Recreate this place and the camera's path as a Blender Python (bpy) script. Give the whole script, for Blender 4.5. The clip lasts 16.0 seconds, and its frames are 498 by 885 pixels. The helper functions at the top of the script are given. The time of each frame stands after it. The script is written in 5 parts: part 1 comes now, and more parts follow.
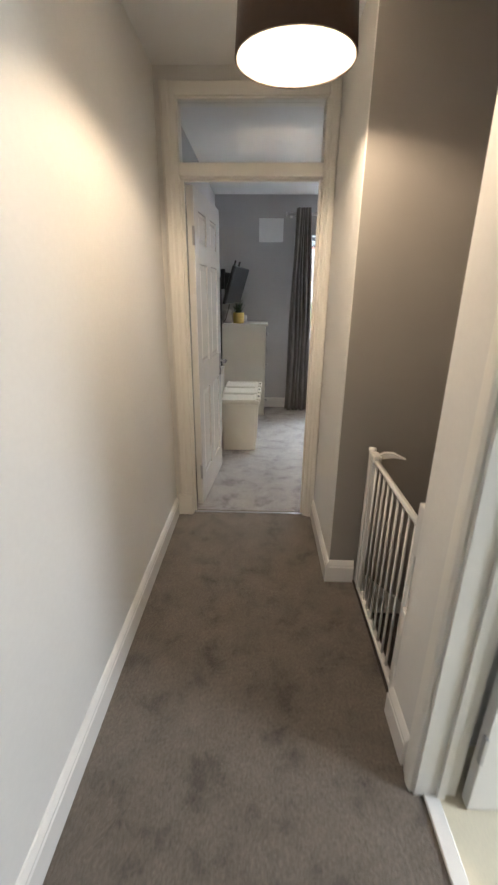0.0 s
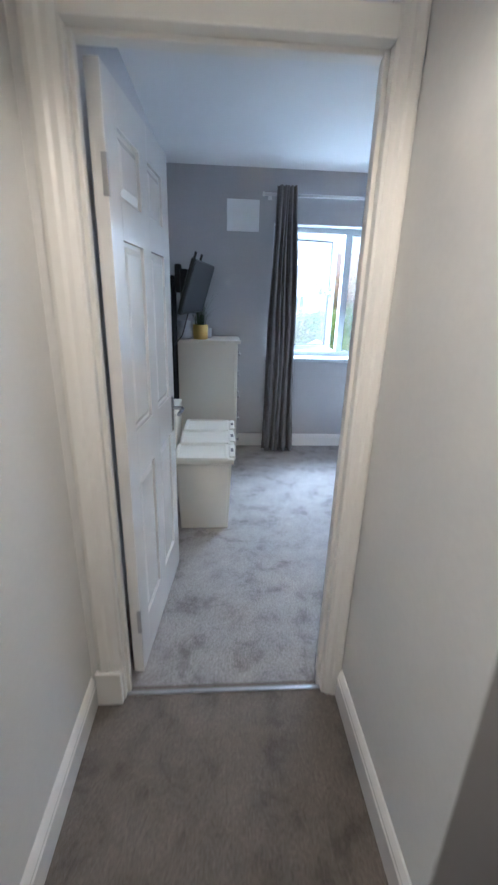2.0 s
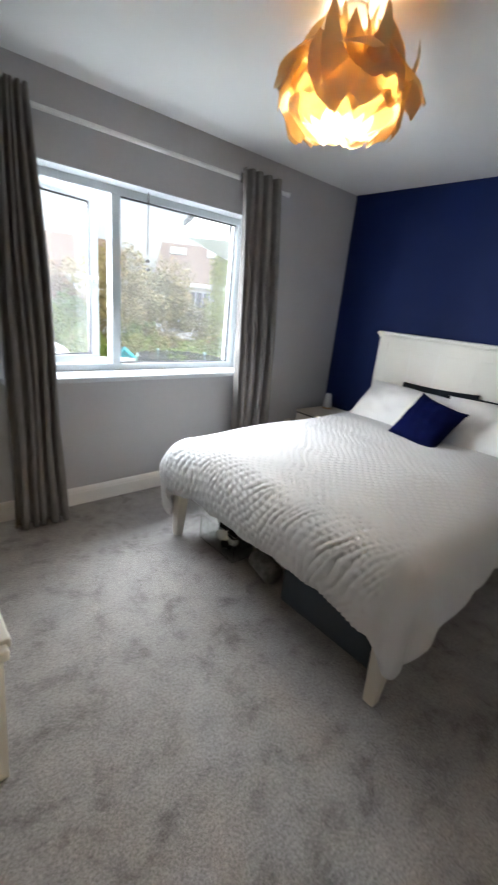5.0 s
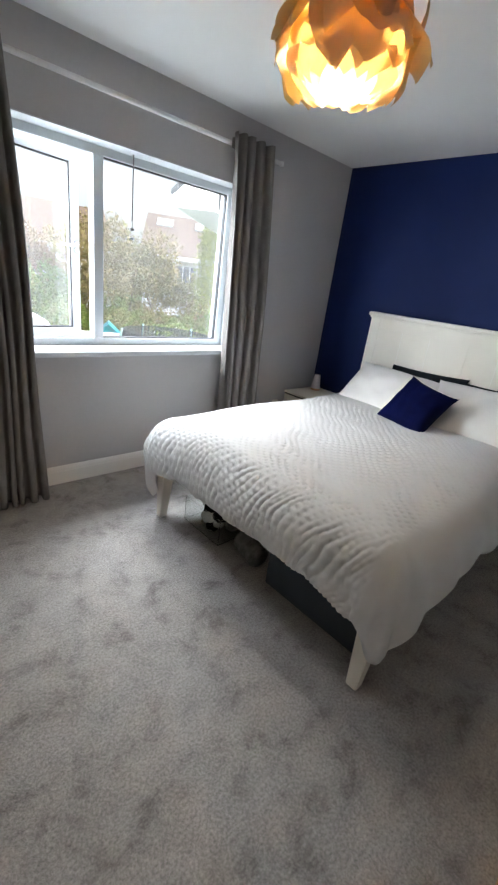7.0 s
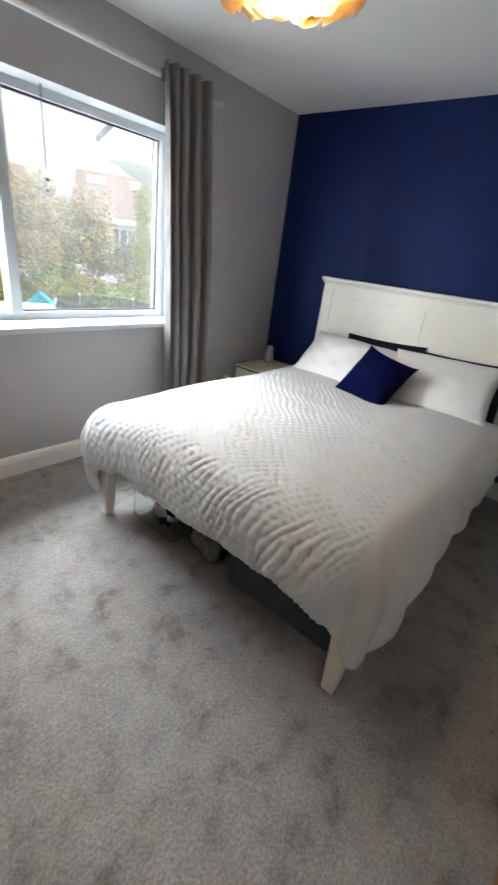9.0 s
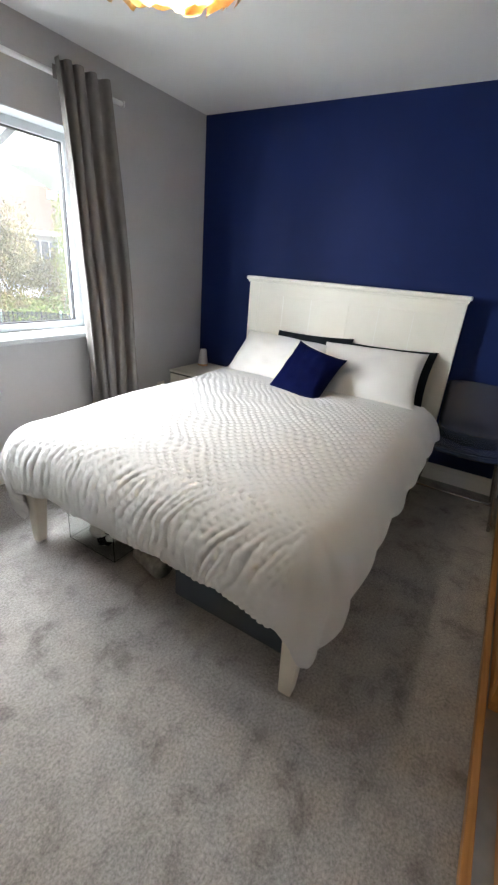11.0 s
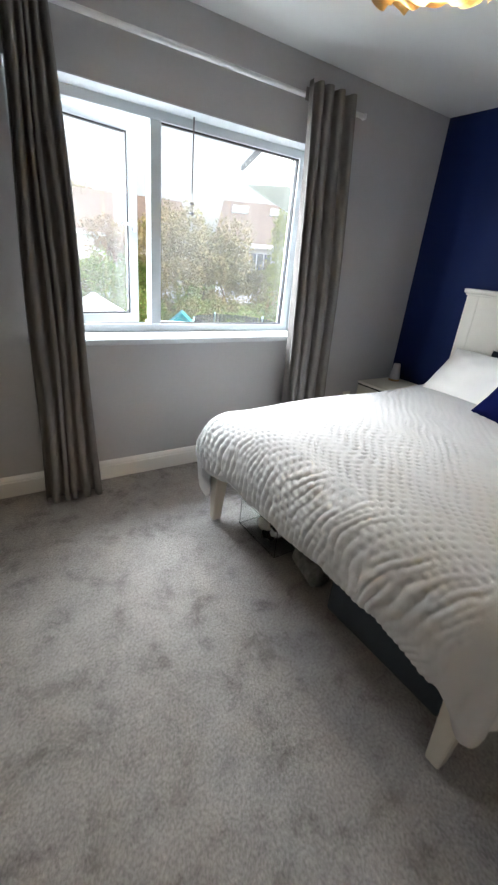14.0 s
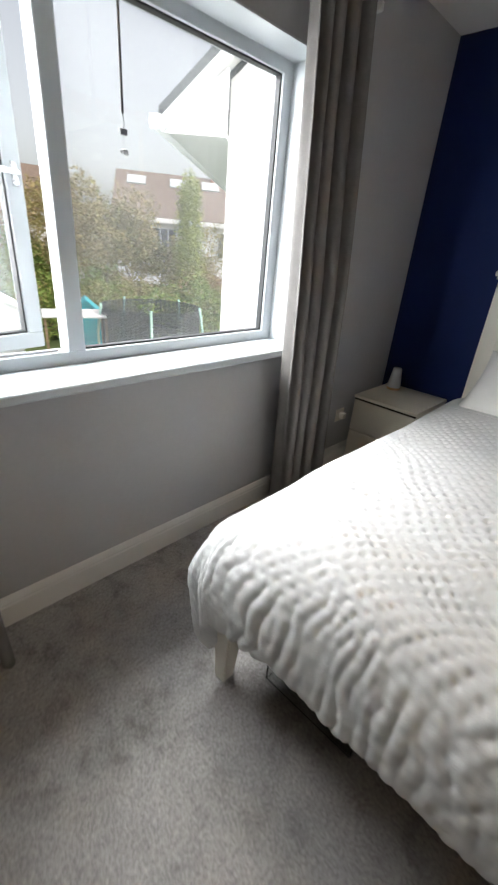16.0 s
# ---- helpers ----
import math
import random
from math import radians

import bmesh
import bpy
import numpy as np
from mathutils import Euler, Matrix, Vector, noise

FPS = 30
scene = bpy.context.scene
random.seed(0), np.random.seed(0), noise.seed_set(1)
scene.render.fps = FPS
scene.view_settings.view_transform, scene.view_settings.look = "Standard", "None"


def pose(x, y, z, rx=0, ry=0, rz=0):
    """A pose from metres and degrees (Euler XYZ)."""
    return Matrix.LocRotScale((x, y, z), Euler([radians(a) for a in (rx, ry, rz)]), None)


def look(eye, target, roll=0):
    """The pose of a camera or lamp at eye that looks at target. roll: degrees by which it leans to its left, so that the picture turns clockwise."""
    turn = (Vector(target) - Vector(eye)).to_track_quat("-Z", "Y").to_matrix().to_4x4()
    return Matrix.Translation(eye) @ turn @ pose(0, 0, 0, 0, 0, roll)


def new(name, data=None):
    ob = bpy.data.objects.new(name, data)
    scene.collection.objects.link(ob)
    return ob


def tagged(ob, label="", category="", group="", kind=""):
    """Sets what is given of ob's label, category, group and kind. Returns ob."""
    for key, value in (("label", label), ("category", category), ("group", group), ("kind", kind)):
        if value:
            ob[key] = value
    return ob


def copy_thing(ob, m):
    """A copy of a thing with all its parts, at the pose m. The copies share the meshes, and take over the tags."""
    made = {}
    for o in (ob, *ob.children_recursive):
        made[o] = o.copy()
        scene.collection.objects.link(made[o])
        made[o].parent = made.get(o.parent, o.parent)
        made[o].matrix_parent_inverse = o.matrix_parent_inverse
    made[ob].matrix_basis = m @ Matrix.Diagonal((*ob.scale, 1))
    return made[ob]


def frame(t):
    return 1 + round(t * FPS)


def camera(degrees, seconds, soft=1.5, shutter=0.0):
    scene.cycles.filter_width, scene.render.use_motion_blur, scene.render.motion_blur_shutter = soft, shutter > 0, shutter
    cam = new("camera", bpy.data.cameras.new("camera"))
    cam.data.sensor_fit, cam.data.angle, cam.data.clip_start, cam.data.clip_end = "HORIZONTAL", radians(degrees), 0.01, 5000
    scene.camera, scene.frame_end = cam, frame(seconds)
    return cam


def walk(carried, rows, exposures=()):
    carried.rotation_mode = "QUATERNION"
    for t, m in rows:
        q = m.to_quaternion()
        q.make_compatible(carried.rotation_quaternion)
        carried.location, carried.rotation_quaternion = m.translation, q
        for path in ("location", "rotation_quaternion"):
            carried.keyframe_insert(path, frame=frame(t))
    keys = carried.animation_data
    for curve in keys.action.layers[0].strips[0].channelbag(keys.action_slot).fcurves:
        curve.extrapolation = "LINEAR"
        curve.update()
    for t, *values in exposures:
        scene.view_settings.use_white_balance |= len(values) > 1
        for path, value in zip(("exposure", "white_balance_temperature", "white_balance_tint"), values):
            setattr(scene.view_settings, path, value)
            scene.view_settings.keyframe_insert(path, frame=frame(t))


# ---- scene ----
cam = camera(62.3, 16.0, soft=2.3, shutter=0.5)
PATH = [
    (0, (0.137, 0.004, 1.441), (0.086, 1.881, 0.752), 0.5),
    (0.5, (0.128, 0.303, 1.438), (0.115, 2.182, 0.752), 0.8),
    (1, (0.051, 0.637, 1.429), (0.091, 2.519, 0.754), 1.1),
    (1.5, (0.014, 0.95, 1.419), (0.097, 2.836, 0.758), 1.4),
    (2, (0.046, 1.329, 1.444), (0.183, 3.21, 0.778), 1.7),
    (2.5, (0.023, 1.639, 1.417), (0.248, 3.523, 0.785), 1.9),
    (3, (-0.007, 1.966, 1.431), (0.341, 3.831, 0.796), 2.2),
    (3.5, (0.006, 2.241, 1.425), (0.52, 4.069, 0.798), 2.5),
    (4, (0.04, 2.455, 1.441), (0.807, 4.189, 0.804), 3.3),
    (4.5, (0.014, 2.587, 1.446), (1.051, 4.172, 0.806), 4.4),
    (5, (-0.02, 2.664, 1.447), (1.262, 4.06, 0.809), 5.9),
    (5.2, (-0.033, 2.676, 1.454), (1.322, 3.996, 0.805), 6.7),
    (7.5, (0.049, 2.729, 1.429), (1.341, 4.053, 0.67), 7.6),
    (8, (0.087, 2.766, 1.424), (1.355, 4.085, 0.616), 7.3),
    (8.5, (0.113, 2.843, 1.42), (1.462, 4.07, 0.599), 7.6),
    (9, (0.176, 2.884, 1.418), (1.623, 3.99, 0.591), 7.7),
    (9.2, (0.183, 2.894, 1.422), (1.682, 3.926, 0.593), 7.9),
    (11.3, (0.262, 2.847, 1.389), (1.855, 3.773, 0.609), 4.6),
    (11.5, (0.257, 2.846, 1.38), (1.808, 3.839, 0.6), 4.5),
    (12, (0.236, 2.822, 1.385), (1.626, 4.021, 0.591), 4.2),
    (12.5, (0.231, 2.795, 1.388), (1.444, 4.164, 0.58), 4.3),
    (13, (0.217, 2.779, 1.384), (1.273, 4.27, 0.57), 4.2),
    (13.5, (0.205, 2.8, 1.387), (1.209, 4.324, 0.568), 4.8),
    (14, (0.236, 2.911, 1.377), (1.282, 4.412, 0.569), 5.6),
    (14.5, (0.277, 3.133, 1.396), (1.388, 4.576, 0.569), 5.8),
    (15, (0.376, 3.387, 1.377), (1.536, 4.782, 0.536), 5.5),
    (15.5, (0.509, 3.682, 1.383), (1.708, 5.037, 0.531), 4.8),
    (16, (0.574, 3.985, 1.355), (1.897, 5.21, 0.49), 4.9),
]
EXPOSURES = [
    (0.0, 2.05, 6150, 10), (1.0, 2.25, 5420, 10), (2.0, 2.2, 4950, 8), (2.8, 2.0, 4900, 7), (3.5, 1.7, 4950, 6), (4.2, 1.6, 5800, 8),
    (5.0, 1.65, 6350, 10), (8.0, 1.65, 6400, 10), (11.5, 2.05, 6650, 10), (13.0, 1.85, 6550, 10), (14.5, 1.5, 6400, 9), (16.0, 1.1, 6750, 10),
]
walk(cam, [(t, look(eye, target, roll)) for t, eye, target, roll in PATH], EXPOSURES)

# ---------------------------------------------------------------- world and lamps
SKY_STRENGTH = 0.105
world = bpy.data.worlds.new("overcast_sky")
scene.world = world
world.use_nodes = True
wn, wl = world.node_tree.nodes, world.node_tree.links
sky = wn.new("ShaderNodeTexSky")
sky.sky_type, sky.sun_disc = "NISHITA", False
sky.sun_elevation, sky.sun_rotation = radians(38), radians(150)
sky.dust_density, sky.air_density = 4.0, 1.0
grey_sky = wn.new("ShaderNodeHueSaturation")
grey_sky.inputs["Saturation"].default_value = 0.35
wl.new(sky.outputs["Color"], grey_sky.inputs["Color"])
wl.new(grey_sky.outputs["Color"], wn["Background"].inputs["Color"])
wn["Background"].inputs["Strength"].default_value = SKY_STRENGTH

sun = new("sun", bpy.data.lights.new("sun", "SUN"))
sun.data.energy, sun.data.angle, sun.data.color = 1.4, radians(20), (1.0, 0.97, 0.92)
sun.matrix_world = look((0, 0, 0), (-0.35, 0.7, -0.75))


def bulb(name, place, watts, colour, radius):
    lamp = new(name, bpy.data.lights.new(name, "POINT"))
    lamp.data.energy, lamp.data.color, lamp.data.shadow_soft_size = watts, colour, radius
    lamp.location = place
    return lamp


bulb("hall_bulb", (0.22, 1.49, 2.11), 8.0, (1.0, 0.76, 0.52), 0.03)
bulb("bedroom_bulb", (1.42, 3.91, 2.23), 7.6, (1.0, 0.80, 0.56), 0.04)


def sky_panel(name, place, target, wide, high, watts):
    """An unseen lamp: stands in for the bright upper sky at a window, or adds side fill."""
    lamp = new(name, bpy.data.lights.new(name, "AREA"))
    lamp.data.shape, lamp.data.size, lamp.data.size_y = "RECTANGLE", wide, high
    lamp.data.energy, lamp.data.color = watts, (0.89, 0.95, 1.0)
    lamp.matrix_world = look(place, target)
    return lamp


sky_panel("bedroom_window_sky", (1.30, 6.85, 3.30), (1.40, 4.4, 1.50), 3.4, 1.2, 175)
# Added lamp hidden left of the window; fills the bed and navy wall.
sky_panel("bedroom_side_fill", (-0.50, 6.45, 1.75), (2.1, 4.3, 1.1), 1.3, 1.6, 90)
sky_panel("bathroom_window_sky", (2.85, -0.05, 2.05), (0.6, 0.35, 0.9), 1.0, 1.1, 31)


# ---------------------------------------------------------------- materials
def links_of(m):
    m.use_nodes = True
    return m.node_tree.nodes, m.node_tree.links


def surface(name, colour, rough=0.6, metal=0.0, vary=0.08, scale=6.0, grain=0.0, grain_scale=180.0, bump=0.0, bump_scale=120.0, coat=0.0, per_object=0.0, specular=0.5):
    """A painted, woven or cast surface: broad and fine variation of its colour, and a fine relief."""
    m = bpy.data.materials.new(name)
    n, l = links_of(m)
    b = n["Principled BSDF"]
    b.inputs["Roughness"].default_value, b.inputs["Metallic"].default_value = rough, metal
    b.inputs["Coat Weight"].default_value = coat
    b.inputs["Specular IOR Level"].default_value = specular
    co = n.new("ShaderNodeTexCoord")
    broad = n.new("ShaderNodeTexNoise")
    broad.inputs["Scale"].default_value, broad.inputs["Detail"].default_value = scale, 5
    l.new(co.outputs["Object"], broad.inputs["Vector"])
    ramp = n.new("ShaderNodeValToRGB")
    dark = [c * (1 - vary) for c in colour]
    light = [min(1, c * (1 + vary)) for c in colour]
    ramp.color_ramp.elements[0].position, ramp.color_ramp.elements[1].position = 0.3, 0.7
    ramp.color_ramp.elements[0].color, ramp.color_ramp.elements[1].color = (*dark, 1), (*light, 1)
    l.new(broad.outputs["Fac"], ramp.inputs["Fac"])
    out = ramp.outputs["Color"]
    fine = n.new("ShaderNodeTexNoise")
    fine.inputs["Scale"].default_value, fine.inputs["Detail"].default_value = grain_scale, 3
    l.new(co.outputs["Object"], fine.inputs["Vector"])
    if grain:
        hsv = n.new("ShaderNodeHueSaturation")
        span = n.new("ShaderNodeMapRange")
        span.inputs["To Min"].default_value, span.inputs["To Max"].default_value = 1 - grain, 1 + grain
        span.inputs["From Min"].default_value, span.inputs["From Max"].default_value = 0.3, 0.7
        l.new(fine.outputs["Fac"], span.inputs["Value"])
        l.new(span.outputs["Result"], hsv.inputs["Value"])
        l.new(out, hsv.inputs["Color"])
        out = hsv.outputs["Color"]
    if per_object:
        info = n.new("ShaderNodeObjectInfo")
        tone = n.new("ShaderNodeHueSaturation")
        span = n.new("ShaderNodeMapRange")
        span.inputs["To Min"].default_value, span.inputs["To Max"].default_value = 1 - per_object, 1 + per_object
        l.new(info.outputs["Random"], span.inputs["Value"])
        l.new(span.outputs["Result"], tone.inputs["Value"])
        l.new(out, tone.inputs["Color"])
        out = tone.outputs["Color"]
    l.new(out, b.inputs["Base Color"])
    if bump:
        rel = n.new("ShaderNodeTexNoise")
        rel.inputs["Scale"].default_value, rel.inputs["Detail"].default_value = bump_scale, 4
        l.new(co.outputs["Object"], rel.inputs["Vector"])
        bm_node = n.new("ShaderNodeBump")
        bm_node.inputs["Strength"].default_value, bm_node.inputs["Distance"].default_value = bump, 0.004
        l.new(rel.outputs["Fac"], bm_node.inputs["Height"])
        l.new(bm_node.outputs["Normal"], b.inputs["Normal"])
    return m


def carpet(name, tone_by=(1.0, 1.0, 1.0)):
    """Cut-pile carpet: pile brushed both ways in patches, a mottled yarn and a tufted relief."""
    m = bpy.data.materials.new(name)
    n, l = links_of(m)
    b = n["Principled BSDF"]
    b.inputs["Roughness"].default_value, b.inputs["Specular IOR Level"].default_value = 0.95, 0.1
    b.inputs["Sheen Weight"].default_value, b.inputs["Sheen Roughness"].default_value = 0.25, 0.6
    co = n.new("ShaderNodeTexCoord")
    pile = n.new("ShaderNodeTexNoise")
    pile.inputs["Scale"].default_value, pile.inputs["Detail"].default_value, pile.inputs["Distortion"].default_value = 6.5, 8, 0.25
    pile.inputs["Roughness"].default_value = 0.68
    l.new(co.outputs["Object"], pile.inputs["Vector"])
    ramp = n.new("ShaderNodeValToRGB")
    e = ramp.color_ramp.elements
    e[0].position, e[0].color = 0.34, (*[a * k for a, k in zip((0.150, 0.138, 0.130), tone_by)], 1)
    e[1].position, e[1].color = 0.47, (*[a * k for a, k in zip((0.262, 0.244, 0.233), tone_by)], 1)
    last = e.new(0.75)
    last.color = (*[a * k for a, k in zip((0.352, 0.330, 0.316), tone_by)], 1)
    l.new(pile.outputs["Fac"], ramp.inputs["Fac"])
    yarn = n.new("ShaderNodeTexNoise")
    yarn.inputs["Scale"].default_value, yarn.inputs["Detail"].default_value, yarn.inputs["Roughness"].default_value = 105, 5, 0.8
    l.new(co.outputs["Object"], yarn.inputs["Vector"])
    span = n.new("ShaderNodeMapRange")
    span.inputs["From Min"].default_value, span.inputs["From Max"].default_value = 0.3, 0.7
    span.inputs["To Min"].default_value, span.inputs["To Max"].default_value = 0.48, 1.6
    l.new(yarn.outputs["Fac"], span.inputs["Value"])
    tone = n.new("ShaderNodeHueSaturation")
    l.new(ramp.outputs["Color"], tone.inputs["Color"])
    l.new(span.outputs["Result"], tone.inputs["Value"])
    l.new(tone.outputs["Color"], b.inputs["Base Color"])
    rel = n.new("ShaderNodeBump")
    rel.inputs["Strength"].default_value, rel.inputs["Distance"].default_value = 0.9, 0.008
    l.new(yarn.outputs["Fac"], rel.inputs["Height"])
    l.new(rel.outputs["Normal"], b.inputs["Normal"])
    return m


def wood(name, dark, light, rough=0.45, across=(1, 14, 14), coat=0.1):
    m = bpy.data.materials.new(name)
    n, l = links_of(m)
    b = n["Principled BSDF"]
    b.inputs["Roughness"].default_value, b.inputs["Coat Weight"].default_value = rough, coat
    co, mp = n.new("ShaderNodeTexCoord"), n.new("ShaderNodeMapping")
    mp.inputs["Scale"].default_value = across
    grain = n.new("ShaderNodeTexNoise")
    grain.inputs["Scale"].default_value, grain.inputs["Detail"].default_value, grain.inputs["Distortion"].default_value = 3, 8, 0.8
    l.new(co.outputs["Object"], mp.inputs["Vector"])
    l.new(mp.outputs["Vector"], grain.inputs["Vector"])
    ramp = n.new("ShaderNodeValToRGB")
    ramp.color_ramp.elements[0].position, ramp.color_ramp.elements[1].position = 0.3, 0.7
    ramp.color_ramp.elements[0].color, ramp.color_ramp.elements[1].color = (*dark, 1), (*light, 1)
    l.new(grain.outputs["Fac"], ramp.inputs["Fac"])
    l.new(ramp.outputs["Color"], b.inputs["Base Color"])
    return m


def clear_glass(name, tint=(1, 1, 1), rough=0.0, ior=1.45):
    m = bpy.data.materials.new(name)
    n, l = links_of(m)
    b = n["Principled BSDF"]
    b.inputs["Base Color"].default_value = (*tint, 1)
    b.inputs["Roughness"].default_value, b.inputs["Transmission Weight"].default_value, b.inputs["IOR"].default_value = rough, 1.0, ior
    return m


def hazed_glass(name):
    """Window glass with thin uneven dirt and added haze, scattering daylight over the view."""
    m = clear_glass(name)
    n, l = links_of(m)
    haze_film, mix, co, spots, span = n.new("ShaderNodeBsdfTranslucent"), n.new("ShaderNodeMixShader"), n.new("ShaderNodeTexCoord"), n.new("ShaderNodeTexNoise"), n.new("ShaderNodeMapRange")
    haze_film.inputs["Color"].default_value = (0.85, 0.88, 0.88, 1)
    spots.inputs["Scale"].default_value, spots.inputs["Detail"].default_value = 2.2, 6
    l.new(co.outputs["Object"], spots.inputs["Vector"])
    span.inputs["From Min"].default_value, span.inputs["From Max"].default_value = 0.35, 0.75
    span.inputs["To Min"].default_value, span.inputs["To Max"].default_value = 0.020, 0.034
    l.new(spots.outputs["Fac"], span.inputs["Value"])
    l.new(span.outputs["Result"], mix.inputs["Fac"])
    l.new(n["Principled BSDF"].outputs["BSDF"], mix.inputs[1])
    l.new(haze_film.outputs["BSDF"], mix.inputs[2])
    l.new(mix.outputs["Shader"], n["Material Output"].inputs["Surface"])
    return m


def thin_shade(name, colour, through_colour, part_through, rough=0.6):
    """A thin lamp shade that lets part of the light through."""
    m = bpy.data.materials.new(name)
    n, l = links_of(m)
    n.remove(n["Principled BSDF"])
    d, t, mix = n.new("ShaderNodeBsdfDiffuse"), n.new("ShaderNodeBsdfTranslucent"), n.new("ShaderNodeMixShader")
    co, mottle, tone = n.new("ShaderNodeTexCoord"), n.new("ShaderNodeTexNoise"), n.new("ShaderNodeHueSaturation")
    mottle.inputs["Scale"].default_value = 22
    l.new(co.outputs["Object"], mottle.inputs["Vector"])
    span = n.new("ShaderNodeMapRange")
    span.inputs["To Min"].default_value, span.inputs["To Max"].default_value = 0.8, 1.15
    l.new(mottle.outputs["Fac"], span.inputs["Value"])
    l.new(span.outputs["Result"], tone.inputs["Value"])
    tone.inputs["Color"].default_value = (*through_colour, 1)
    d.inputs["Color"].default_value = (*colour, 1)
    l.new(tone.outputs["Color"], t.inputs["Color"])
    mix.inputs["Fac"].default_value = part_through
    l.new(d.outputs["BSDF"], mix.inputs[1])
    l.new(t.outputs["BSDF"], mix.inputs[2])
    l.new(mix.outputs["Shader"], n["Material Output"].inputs["Surface"])
    return m


def glowing(name, colour, strength):
    m = bpy.data.materials.new(name)
    n, l = links_of(m)
    b = n["Principled BSDF"]
    b.inputs["Base Color"].default_value = (0.9, 0.9, 0.88, 1)
    b.inputs["Emission Color"].default_value, b.inputs["Emission Strength"].default_value = (*colour, 1), strength
    return m


def leaves(name, first, second, third):
    m = bpy.data.materials.new(name)
    n, l = links_of(m)
    b = n["Principled BSDF"]
    b.inputs["Roughness"].default_value = 0.7
    geo, ramp = n.new("ShaderNodeNewGeometry"), n.new("ShaderNodeValToRGB")
    ramp.color_ramp.elements[0].color, ramp.color_ramp.elements[1].color = (*first, 1), (*third, 1)
    ramp.color_ramp.elements.new(0.5).color = (*second, 1)
    l.new(geo.outputs["Random Per Island"], ramp.inputs["Fac"])
    l.new(ramp.outputs["Color"], b.inputs["Base Color"])
    return m


def roof_tiles(name, colour):
    m = bpy.data.materials.new(name)
    n, l = links_of(m)
    b = n["Principled BSDF"]
    b.inputs["Roughness"].default_value = 0.85
    co, brick = n.new("ShaderNodeTexCoord"), n.new("ShaderNodeTexBrick")
    brick.inputs["Scale"].default_value = 3.0
    brick.inputs["Color1"].default_value = (*colour, 1)
    brick.inputs["Color2"].default_value = (*[c * 0.8 for c in colour], 1)
    brick.inputs["Mortar"].default_value = (*[c * 0.45 for c in colour], 1)
    brick.inputs["Mortar Size"].default_value = 0.03
    l.new(co.outputs["Object"], brick.inputs["Vector"])
    l.new(brick.outputs["Color"], b.inputs["Base Color"])
    return m


